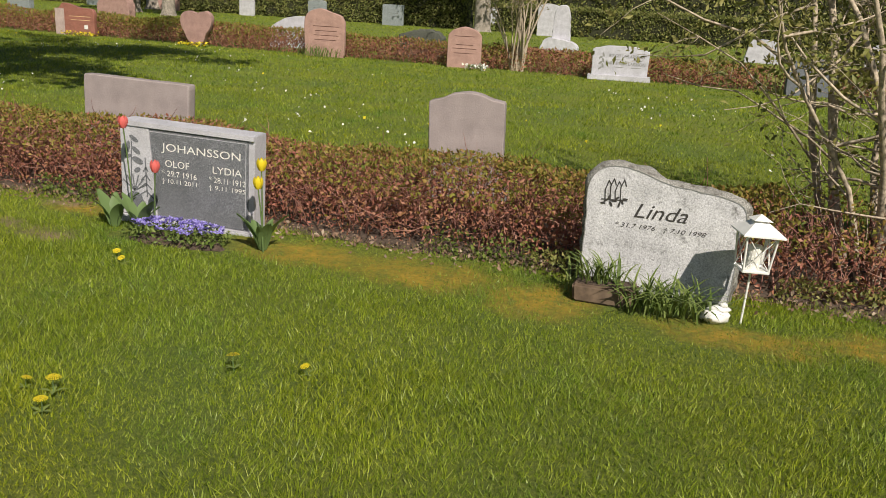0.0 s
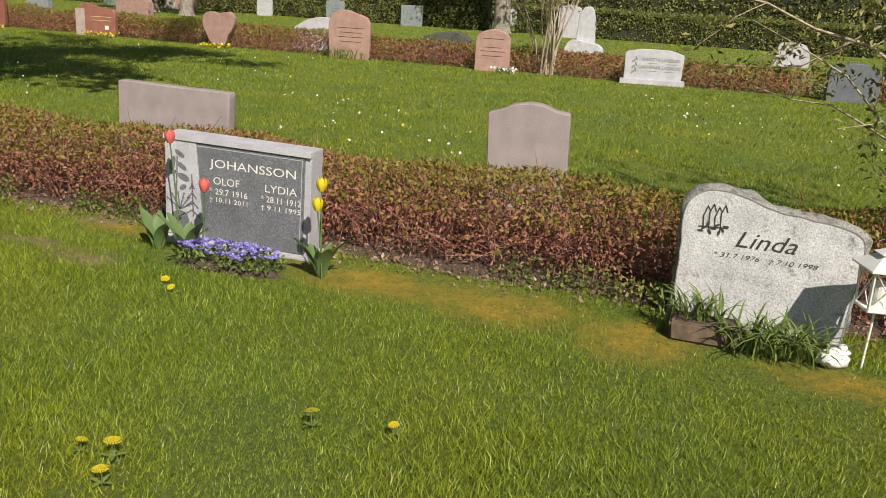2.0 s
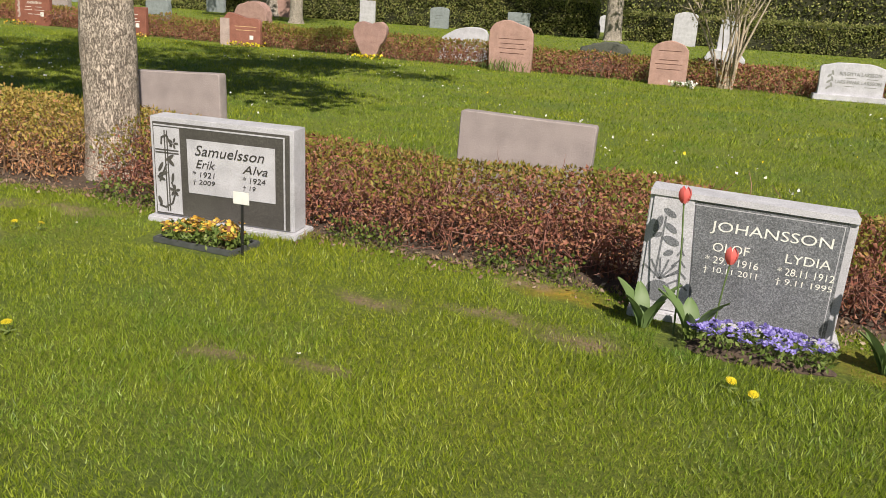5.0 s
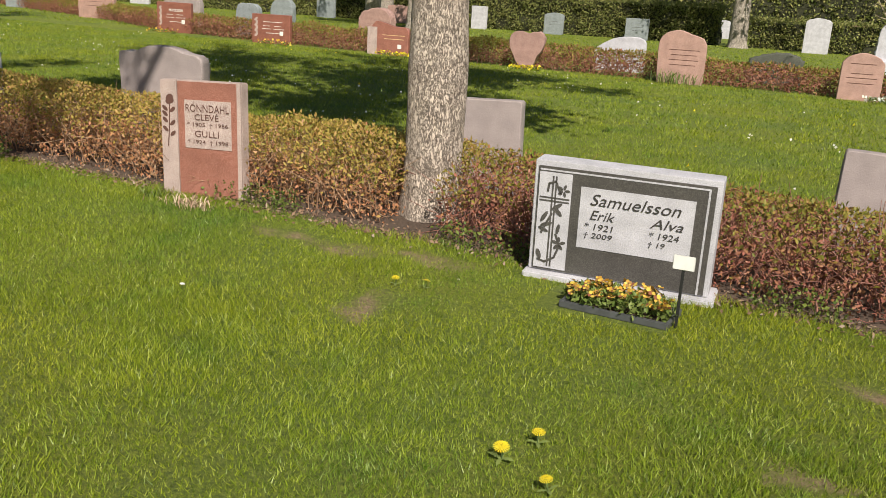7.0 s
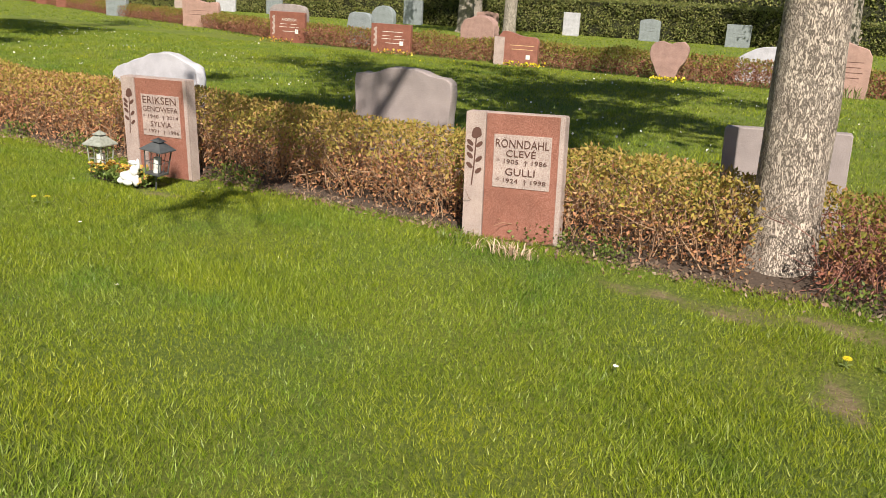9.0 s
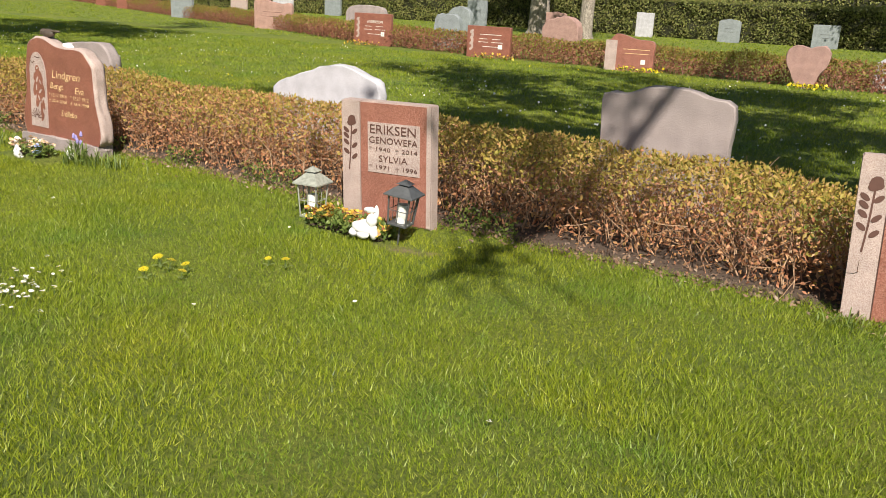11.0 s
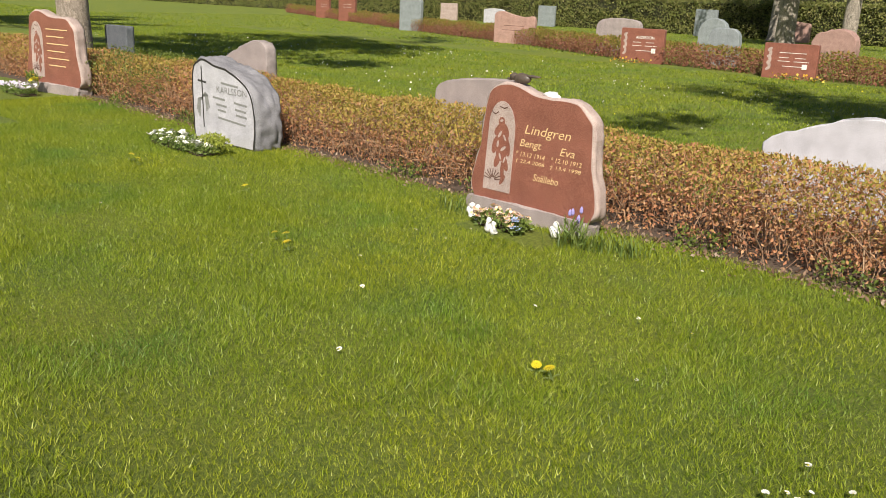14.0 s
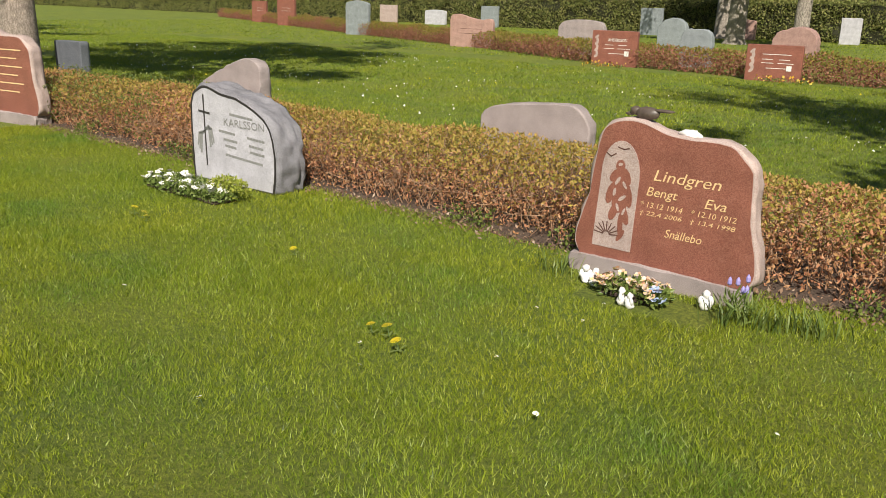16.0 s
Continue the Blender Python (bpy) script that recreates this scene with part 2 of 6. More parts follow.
# the ground: turf, with moss before the hedge and worn bare places
MOSS = [(-2.2, 3.98, 0.55, 0.24), (-1.5, 3.95, 0.55, 0.36), (-0.82, 3.82, 0.34, 0.36), (0.12, 3.74, 0.5, 0.2), (0.75, 3.88, 0.5, 0.2), (-3.95, 4.15, 0.3, 0.16)]
WORN = [(-4.70, 3.57, 0.26, 0.13), (-3.72, 3.60, 0.30, 0.15), (-4.53, 2.78, 0.18, 0.09), (-4.15, 3.68, 0.32, 0.10), (-6.95, 3.24, 0.13, 0.30), (-7.10, 4.06, 0.36, 0.15), (-7.55, 3.92, 0.30, 0.15),
        (-8.0, 3.98, 0.36, 0.12), (-4.1, 4.22, 0.25, 0.12), (-4.95, 2.68, 0.2, 0.08), (-11.55, 3.72, 0.2, 0.1)]
EARTH, nt, b = material("turf_and_moss", 0.95)
turf = ramp(nt, noise_fac(nt, 40.0, 10.0, 0.8), [(0.32, (0.05, 0.07, 0.008)), (0.5, (0.14, 0.18, 0.015)), (0.68, (0.30, 0.33, 0.05))])
tone = ramp(nt, noise_fac(nt, 0.6, 6.0, 0.6), [(0.35, (0.78, 0.88, 1.0)), (0.65, (1.15, 1.06, 0.9))])
turf = mix(nt, 1.0, turf, tone, "MULTIPLY")
moss = ramp(nt, noise_fac(nt, 30.0, 8.0, 0.75), [(0.3, (0.24, 0.17, 0.018)), (0.5, (0.46, 0.29, 0.022)), (0.72, (0.58, 0.37, 0.05))])
worn = ramp(nt, noise_fac(nt, 45.0, 8.0, 0.75), [(0.3, (0.15, 0.095, 0.055)), (0.5, (0.30, 0.205, 0.125)), (0.72, (0.46, 0.35, 0.23))])
coord = nt.nodes.new("ShaderNodeTexCoord")
wob = nt.nodes.new("ShaderNodeTexNoise")
wob.inputs["Scale"].default_value, wob.inputs["Detail"].default_value = 3.5, 8.0
nt.links.new(coord.outputs["Object"], wob.inputs["Vector"])
shift = nt.nodes.new("ShaderNodeVectorMath")
shift.operation = "MULTIPLY_ADD"
shift.inputs[1].default_value, shift.inputs[2].default_value = (0.5, 0.5, 0), (-0.25, -0.25, 0)
nt.links.new(wob.outputs["Color"], shift.inputs[0])
place = nt.nodes.new("ShaderNodeVectorMath")
nt.links.new(coord.outputs["Object"], place.inputs[0])
nt.links.new(shift.outputs[0], place.inputs[1])


def patches(nt, spots):
    """Distance to the nearest of several oval places, each one unit wide."""
    near = None
    for bx, by, rx, ry in spots:
        mp = nt.nodes.new("ShaderNodeMapping")
        mp.inputs["Location"].default_value, mp.inputs["Scale"].default_value = (-bx / rx, -by / ry, 0), (1 / rx, 1 / ry, 0)
        nt.links.new(place.outputs[0], mp.inputs[0])
        ln = nt.nodes.new("ShaderNodeVectorMath")
        ln.operation = "LENGTH"
        nt.links.new(mp.outputs[0], ln.inputs[0])
        if near is None:
            near = ln.outputs["Value"]
        else:
            mn = nt.nodes.new("ShaderNodeMath")
            mn.operation = "MINIMUM"
            nt.links.new(near, mn.inputs[0])
            nt.links.new(ln.outputs["Value"], mn.inputs[1])
            near = mn.outputs[0]
    inside = ramp(nt, near, [(0.2, (1, 1, 1)), (1.3, (0, 0, 0))])
    broken = ramp(nt, noise_fac(nt, 9.0, 9.0, 0.75), [(0.36, (0.1, 0.1, 0.1)), (0.56, (1, 1, 1))])
    return mix(nt, 1.0, inside, broken, "MULTIPLY")


mossy = mix(nt, patches(nt, MOSS), turf, moss)
nt.links.new(mix(nt, patches(nt, WORN), mossy, worn), b.inputs["Base Color"])
bump(nt, b, noise_fac(nt, 70.0, 8.0, 0.8), 1.0, 0.02)


# ---- mesh tools ----
rng = np.random.default_rng(7)


def put(name, mesh, mat, parent=None, label=""):
    ob = new(name, mesh)
    for m in (mat if isinstance(mat, (list, tuple)) else [mat]):
        mesh.materials.append(m)
    if parent is not None:
        ob.parent = parent
    if label:
        ob["label"] = label
    return ob


def part(name, bm, mat, parent=None, label="", smooth=False):
    mesh = bpy.data.meshes.new(name)
    bmesh.ops.recalc_face_normals(bm, faces=bm.faces)
    bm.to_mesh(mesh)
    bm.free()
    if smooth:
        mesh.polygons.foreach_set("use_smooth", [smooth is True or p.loop_total == 4 for p in mesh.polygons])
    return put(name, mesh, mat, parent, label)


def thing(name, m, label, category, group="", kind=""):
    e = new(name)
    e.empty_display_size = 0.1
    e.matrix_world = m
    return tagged(e, label, category, group, kind)


def arrays(name, verts, loops, sizes, mat, parent=None, slots=None, smooth=False):
    """A mesh out of flat numpy arrays: vertices (n, 3), corner indices, and the corners of each face."""
    mesh = bpy.data.meshes.new(name)
    mesh.vertices.add(len(verts))
    mesh.vertices.foreach_set("co", np.asarray(verts, np.float32).ravel())
    mesh.loops.add(len(loops))
    mesh.loops.foreach_set("vertex_index", np.asarray(loops, np.int32))
    sizes = np.asarray(sizes, np.int32)
    mesh.polygons.add(len(sizes))
    mesh.polygons.foreach_set("loop_start", np.concatenate(([0], np.cumsum(sizes)[:-1])).astype(np.int32))
    if slots is not None:
        mesh.polygons.foreach_set("material_index", np.asarray(slots, np.int32))
    if smooth:
        mesh.polygons.foreach_set("use_smooth", np.ones(len(sizes), bool))
    mesh.update(calc_edges=True)
    return put(name, mesh, mat, parent)


def unit(v):
    return v / np.maximum(np.linalg.norm(v, axis=-1, keepdims=True), 1e-9)


def leaf_arrays(pos, way, side, length, width, fold=0.25):
    """Folded four-cornered leaves: base, two flanks, tip."""
    n = len(pos)
    up = unit(np.cross(way, side))
    L, W = length[:, None], width[:, None]
    mid = pos + way * L * 0.5
    v = np.stack([pos, mid + side * W * 0.5 + up * W * fold, pos + way * L, mid - side * W * 0.5 + up * W * fold], 1).reshape(-1, 3)
    i = np.arange(n)[:, None] * 4
    loops = (i + np.array([0, 1, 2, 0, 2, 3])).ravel()
    return v, loops, np.full(2 * n, 3)


def leaves(name, pos, length, mat, parent=None, lean=None, slim=0.5, spread=1.0):
    n = len(pos)
    way = rng.normal(size=(n, 3)) * spread
    if lean is not None:
        way = way + np.asarray(lean)
    way = unit(way)
    side = unit(np.cross(way, rng.normal(size=(n, 3))))
    ln = length * rng.uniform(0.6, 1.3, n)
    return arrays(name, *leaf_arrays(np.asarray(pos), way, side, ln, ln * slim), mat, parent)


def tube_arrays(paths, radii, sides=3):
    """Tubes along paths (n, k, 3) with radii (n, k)."""
    n, k, _ = paths.shape
    along = unit(paths[:, -1] - paths[:, 0])
    ref = np.where(np.abs(along[:, 2:3]) > 0.8, np.array([[1.0, 0, 0]]), np.array([[0, 0, 1.0]]))
    a = unit(np.cross(along, ref))
    c = np.cross(along, a)
    ang = np.arange(sides) * 2 * np.pi / sides
    ring = a[:, None, :] * np.cos(ang)[None, :, None] + c[:, None, :] * np.sin(ang)[None, :, None]
    v = paths[:, :, None, :] + ring[:, None] * radii[:, :, None, None]
    base = (np.arange(n) * k * sides)[:, None, None, None]
    r = (np.arange(k - 1) * sides)[None, :, None, None]
    s = np.arange(sides)[None, None, :, None]
    s2 = (s + 1) % sides
    q = np.concatenate([base + r + s, base + r + s2, base + r + sides + s2, base + r + sides + s], -1)
    return v.reshape(-1, 3), q.ravel(), np.full(n * (k - 1) * sides, 4)


def tubes(name, paths, radii, mat, parent=None, sides=3, smooth=True):
    return arrays(name, *tube_arrays(np.asarray(paths, float), np.asarray(radii, float), sides), mat, parent, smooth=smooth)


def bm_box(x0, y0, z0, x1, y1, z1, bevel=0.0, taper=0.0):
    bm = bmesh.new()
    bmesh.ops.create_cube(bm, size=1)
    for v in bm.verts:
        t = 1 - taper * (v.co.z + 0.5)
        v.co = Vector(((x0 + x1) / 2 + v.co.x * (x1 - x0) * t, (y0 + y1) / 2 + v.co.y * (y1 - y0) * t, z0 + (v.co.z + 0.5) * (z1 - z0)))
    if bevel:
        bmesh.ops.bevel(bm, geom=bm.edges[:], offset=bevel, segments=2, affect="EDGES")
    return bm


def bm_lathe(profile, sides=16, at=(0, 0, 0)):
    """A turned body from (radius, height) pairs."""
    bm = bmesh.new()
    rings = []
    for r, z in profile:
        rings.append([bm.verts.new((at[0] + r * math.cos(2 * math.pi * i / sides), at[1] + r * math.sin(2 * math.pi * i / sides), at[2] + z)) for i in range(sides)])
    for a, c in zip(rings, rings[1:]):
        for i in range(sides):
            bm.faces.new((a[i], a[(i + 1) % sides], c[(i + 1) % sides], c[i]))
    bm.faces.new(rings[0][::-1])
    bm.faces.new(rings[-1])
    return bm


def bm_blob(at, size, rough=0.1, seed=0, sub=3):
    bm = bmesh.new()
    bmesh.ops.create_icosphere(bm, subdivisions=sub, radius=1)
    for v in bm.verts:
        d = 1 + rough * noise.noise(v.co * 1.7 + Vector((seed * 3.1, seed, 0))) * 2
        v.co = Vector((at[0] + v.co.x * size[0] * d, at[1] + v.co.y * size[1] * d, at[2] + v.co.z * size[2] * d))
    return bm


def bm_plate(outline, depth, front=0.0, bevel=0.0):
    """A plate with the outline (x, z), its face at y = front, depth metres thick."""
    bm = bmesh.new()
    f = [bm.verts.new((x, front, z)) for x, z in outline]
    k = [bm.verts.new((x, front + depth, z)) for x, z in outline]
    face = bm.faces.new(f)
    bm.faces.new(k[::-1])
    n = len(f)
    for i in range(n):
        bm.faces.new((f[i], k[i], k[(i + 1) % n], f[(i + 1) % n]))
    if bevel:
        bmesh.ops.bevel(bm, geom=list(face.edges), offset=bevel, segments=2, affect="EDGES")
    return bm


def rect(x0, z0, x1, z1):
    return [(x0, z0), (x1, z0), (x1, z1), (x0, z1)]


def smooth_outline(points, step=0.03, jitter=0.0, seed=0):
    """Points along a closed, rounded line through the corners given; the two lowest stay sharp."""
    pts, n = [], len(points)
    for i in range(n):
        p0, p1, p2, p3 = (Vector(points[(i + j) % n]) for j in (-1, 0, 1, 2))
        k = max(1, int((p2 - p1).length / step))
        flat = p1.y < 0.02 and p2.y < 0.02
        for s in range(k):
            t = s / k
            if flat:
                q = p1.lerp(p2, t)
            else:
                m1, m2 = (p2 - p0) * 0.5, (p3 - p1) * 0.5
                if p1.y < 0.02:
                    m1 = p2 - p1
                if p2.y < 0.02:
                    m2 = p2 - p1
                lim = (p2 - p1).length
                m1, m2 = (m if m.length < lim else m.normalized() * lim for m in (m1, m2))
                q = p1 * (2 * t**3 - 3 * t**2 + 1) + m1 * (t**3 - 2 * t**2 + t) + p2 * (3 * t**2 - 2 * t**3) + m2 * (t**3 - t**2)
            if jitter and q.y > 0.02:
                w = noise.noise_vector(Vector((q.x * 14, q.y * 14, seed * 5.3))) * jitter
                q = q + Vector((w.x, w.y))
            pts.append((q.x, max(q.y, 0.0)))
    return pts


def bm_rough_slab(outline, depth, rough=0.012, seed=0, front=0.0, chamfer=0.012):
    """A slab with a flat face and hewn flanks."""
    bm = bmesh.new()
    n = len(outline)
    cx = sum(p[0] for p in outline) / n
    cz = sum(p[1] for p in outline) / n
    layers = []
    steps = [0.0, chamfer, *[chamfer + (depth - chamfer) * i / (10 if depth > 0.2 else 5) for i in range(1, 11 if depth > 0.2 else 6)]]
    for j, d in enumerate(steps):
        ring = []
        for x, z in outline:
            k = -chamfer if j == 0 else 0.0
            l = math.hypot(x - cx, z - cz) or 1
            o = rough * noise.noise(Vector((x * 11, d * 22 + seed, z * 11))) * (0 if j == 0 else 1.6) + k - (0.02 if j == len(steps) - 1 else 0)
            ring.append(bm.verts.new((x + (x - cx) / l * o, front + d, z + ((z - cz) / l * o if z > 0.01 else 0))))
        layers.append(ring)
    bm.faces.new(layers[0])
    bm.faces.new(layers[-1][::-1])
    for a, c in zip(layers, layers[1:]):
        for i in range(n):
            bm.faces.new((a[i], c[i], c[(i + 1) % n], a[(i + 1) % n]))
    return bm


def words(body, x, z, width, mat, parent, front, height=None, slant=0.0, name="inscription", depth=0.003, side="LEFT"):
    """Lettering on a face that looks to -y: lower left corner, width, and the height of its tallest sign."""
    cu = bpy.data.curves.new("lettering", "FONT")
    cu.body, cu.size, cu.shear, cu.resolution_u = body, 1.0, slant, 3
    tmp = bpy.data.objects.new("lettering", cu)
    scene.collection.objects.link(tmp)
    bpy.context.view_layer.update()
    mesh = bpy.data.meshes.new_from_object(tmp.evaluated_get(bpy.context.evaluated_depsgraph_get()))
    bpy.data.objects.remove(tmp)
    bpy.data.curves.remove(cu)
    bm = bmesh.new()
    bm.from_mesh(mesh)
    bpy.data.meshes.remove(mesh)
    xs, ys = [v.co.x for v in bm.verts], [v.co.y for v in bm.verts]
    sx = width / (max(xs) - min(xs))
    sz = height / (max(ys) - min(ys)) if height else sx
    x0, y0 = min(xs), min(ys)
    for v in bm.verts:
        v.co = Vector((x + (v.co.x - x0) * sx, front - depth, z + (v.co.y - y0) * sz))
    me = bpy.data.meshes.new(name)
    bm.to_mesh(me)
    bm.free()
    return tagged(put(name, me, mat, parent), kind="stuff")


def strokes(name, lines, radius, mat, parent, front):
    """Cut or raised lines on a face that looks to -y, each a run of (x, z) points."""
    bm = bmesh.new()
    for run in lines:
        for (x0, z0), (x1, z1) in zip(run, run[1:]):
            d = Vector((x1 - x0, z1 - z0))
            if d.length < 1e-5:
                continue
            o = Vector((-d.y, d.x)).normalized() * radius
            e = d.normalized() * radius * 0.6
            bm.faces.new([bm.verts.new((px, front, pz)) for px, pz in ((x0 + o.x - e.x, z0 + o.y - e.y), (x1 + o.x + e.x, z1 + o.y + e.y), (x1 - o.x + e.x, z1 - o.y + e.y), (x0 - o.x - e.x, z0 - o.y - e.y))])
    return tagged(part(name, bm, mat, parent), kind="stuff" if len(lines) > 1 else "")


def ovals(name, spots, mat, parent, front):
    """Flat leaf-shaped marks (x, z, length, width, degrees) on a face that looks to -y."""
    bm = bmesh.new()
    for i, (x, z, l, w, a) in enumerate(spots):
        c, s = math.cos(radians(a)), math.sin(radians(a))
        ring = []
        for k in range(10):
            u, v = math.cos(k * math.pi / 5) * l / 2, math.sin(k * math.pi / 5) * w / 2
            ring.append(bm.verts.new((x + u * c - v * s, front - 0.0004 * (i % 4), z + u * s + v * c)))
        bm.faces.new(ring)
    return tagged(part(name, bm, mat, parent), kind="stuff")


# ---- ground and lawn ----
def far_row(x):
    """The line of the second row of graves, which bends away."""
    return float(np.interp(-x, [-10, 12, 17, 20.5, 24.9, 32, 40.5, 55, 75], [17.9, 18.1, 18.4, 18.5, 19.2, 22.5, 25.4, 31.6, 40]))


def bm_ground():
    bm = bmesh.new()
    bmesh.ops.create_grid(bm, x_segments=60, y_segments=60, size=1)
    for v in bm.verts:
        v.co = Vector((-12 + math.copysign(abs(v.co.x) ** 3, v.co.x) * 900, 10 + math.copysign(abs(v.co.y) ** 3, v.co.y) * 900, 0))
    return bm


ground = tagged(part("ground", bm_ground(), EARTH), "mown cemetery lawn with moss and worn patches", "ground", kind="structure")


def cover(x, y):
    """How well the turf covers the ground: low over the mossy and worn places."""
    full = np.ones(len(x))
    for bx, by, rx, ry in MOSS + WORN:
        full = np.minimum(full, np.clip(np.hypot((x - bx) / rx, (y - by) / ry) * 0.9 - 0.15, 0.22, 1))
    return full


def grass_keep(x, y):
    return rng.random(len(x)) < 0.15 + 0.85 * cover(x, y)


def grass(name, x0, x1, y0, y1, count, height, width, label, avoid=()):
    x, y = rng.uniform(x0, x1, count), rng.uniform(y0, y1, count)
    # tufts: pull part of the blades together
    k = rng.integers(0, count, count // 2)
    x[: count // 2] = x[k] + rng.normal(0, 0.025, count // 2)
    y[: count // 2] = y[k] + rng.normal(0, 0.025, count // 2)
    ok = grass_keep(x, y) & (y < y1 + 0.02)
    for ax0, ax1, ay0, ay1 in avoid:
        ok &= ~((x > ax0) & (x < ax1) & (y > ay0) & (y < ay1))
    x, y = x[ok], y[ok]
    n = len(x)
    tall = 0.75 + 0.5 * np.array([noise.noise((a * 1.3, c * 1.3, 0)) for a, c in zip(np.round(x, 1), np.round(y, 1))])
    h = height * rng.uniform(0.45, 1.3, n) * tall * (0.45 + 0.55 * cover(x, y))
    flow = np.array([noise.noise((a * 2.1, c * 2.1, 4)) for a, c in zip(np.round(x, 1), np.round(y, 1))]) * 5
    a = flow + rng.normal(0, 1.9, n)
    way = np.stack([np.cos(a), np.sin(a), np.zeros(n)], 1)
    q = rng.uniform(0, 2 * np.pi, n)
    side = np.stack([-np.sin(q), np.cos(q), np.zeros(n)], 1) * (width * rng.uniform(0.6, 1.3, n))[:, None] / 2
    p = np.stack([x, y, np.full(n, -0.004)], 1)
    bend = (h * rng.uniform(0.1, 1.2, n))[:, None]
    tip = p + way * bend + np.array([0, 0, 1.0]) * h[:, None]
    v = np.stack([p + side, tip, p - side], 1).reshape(-1, 3)
    return tagged(arrays(name, v, np.arange(3 * n), np.full(n, 3), BLADE), label, "grass", kind="stuff")


BEDS = [(-3.4, -2.6, 3.72, 4.1), (-6.32, -5.66, 3.7, 4.1), (-12.42, -11.7, 3.7, 4.0), (-15.7, -14.95, 3.62, 3.95), (-0.62, 0.05, 3.86, 4.2)]
grass("grass", -18.0, -10.5, 0.2, 0.9, 55000, 0.036, 0.0048, "short green lawn grass close to the walk", BEDS)
grass("grass", -20.5, 1.6, 0.9, 1.9, 270000, 0.036, 0.0048, "short green lawn grass along the walk", BEDS)
grass("grass", -21.5, 1.6, 1.9, 2.9, 340000, 0.036, 0.0048, "short green lawn grass in the foreground", BEDS)
grass("grass", -23.5, 2.0, 2.9, 4.42, 400000, 0.036, 0.0052, "short green lawn grass along the graves", BEDS)
grass("grass", -34.0, 4.5, 5.45, 10.5, 240000, 0.05, 0.009, "green lawn grass behind the low hedge")
grass("grass", -44.0, 4.5, 10.5, 18.4, 170000, 0.055, 0.016, "green lawn grass between the grave rows")
grass("grass", -75.0, -44.0, 5.0, 20.0, 35000, 0.06, 0.04, "green lawn grass far along the rows")
grass("grass", -60.0, 5.0, 20.0, 43.0, 60000, 0.06, 0.045, "green lawn grass before the tall hedge")


# ---- hedges ----
def low_hedge(line, x0, x1, depth, height, twigs, leaf_count, leaf, label, seed=0, mats=None):
    """A loose deciduous hedge: bare reddish stems below, withered and fresh leaves above."""
    h = thing("low_hedge", pose((x0 + x1) / 2, line((x0 + x1) / 2), 0), label, "hedge", "low hedges")
    twig_mat, fresh_mat, dry_mat = mats or (TWIG, LEAF_TOP, LEAF_BROWN)
    inv = h.matrix_world.inverted()
    off = np.array(inv.translation)
    n = int(twigs * (x1 - x0))
    bx = rng.uniform(x0, x1, n)
    ly = np.array([line(a) for a in bx])
    by = ly + depth * rng.uniform(0.06, 0.94, n)
    ok = ~((np.abs(bx + 7.5) < 0.2) & (by < 5.0))
    bx, ly, by = bx[ok], ly[ok], by[ok]
    n = len(bx)
    grow = lambda a: 1 + 0.14 * np.clip((-6 - a) / 6, 0, 1)
    top = height * grow(bx) * (0.86 + 0.20 * np.array([noise.noise((a * 0.9, seed, 0)) for a in bx]))
    edge = np.sin(np.pi * np.clip((by - ly) / depth, 0, 1)) ** 0.35
    p0 = np.stack([bx, by, np.zeros(n)], 1)
    lean = np.stack([rng.normal(0, 0.30, n), rng.normal(0, 0.10, n) + (by - ly - depth / 2) * 0.3, np.ones(n)], 1)
    lift = (top * edge * rng.uniform(0.75, 1.05, n))[:, None]
    p1 = p0 + lean * lift * 0.35 + rng.normal(0, 0.02, (n, 3)) * [1, 1, 0]
    p2 = p0 + lean * lift * 0.7 + rng.normal(0, 0.04, (n, 3)) * [1, 1, 0]
    p3 = p0 + lean * lift + rng.normal(0, 0.05, (n, 3)) * [1, 1, 0]
    path = np.stack([p0, p1, p2, p3], 1)
    r = np.stack([np.full(n, 0.0055), np.full(n, 0.0045), np.full(n, 0.0032), np.full(n, 0.0015)], 1) * rng.uniform(0.6, 1.4, (n, 1)) * (leaf / 0.03) ** 0.5
    # side shoots
    m3 = n * 2
    k = rng.integers(0, n, m3)
    s = rng.uniform(0.15, 0.9, m3)[:, None]
    q0 = p0[k] + (p3[k] - p0[k]) * s
    d = unit(rng.normal(size=(m3, 3)) * [1, 1, 0.45] + [0, 0, 0.15])
    ln = rng.uniform(0.10, 0.30, m3)[:, None]
    q1, q2 = q0 + d * ln * 0.5, q0 + d * ln + [0, 0, 0.02]
    qm = (q1 + q2) / 2 + rng.normal(0, 0.008, (m3, 3))
    spath = np.stack([q0, q1, qm, q2], 1)
    spath[:, :, 2] = np.maximum(spath[:, :, 2], 0.01)
    sr = np.tile([0.003, 0.0026, 0.002, 0.001], (m3, 1)) * (leaf / 0.03) ** 0.5
    tagged(tubes("branchwork", np.concatenate([path, spath]) + off, np.concatenate([r, sr]), twig_mat, h, smooth=False), kind="stuff")
    # leaves round the shoots
    m = int(leaf_count * (x1 - x0))
    x = rng.uniform(x0, x1, m)
    ly = np.array([line(a) for a in x])
    u = rng.uniform(0.0, 1.0, m)
    tz = height * grow(x) * (0.88 + 0.20 * np.array([noise.noise((a * 0.9, seed, 0)) for a in x])) * (0.62 + 0.38 * np.sin(np.pi * u) ** 0.5)
    tz *= 1 + 0.10 * np.array([noise.noise((a * 5, c * 5, 3)) for a, c in zip(x, u)])
    z = tz * (1 - rng.random(m) ** np.where(u < 0.3, 1.15, 1.8) * 0.96)
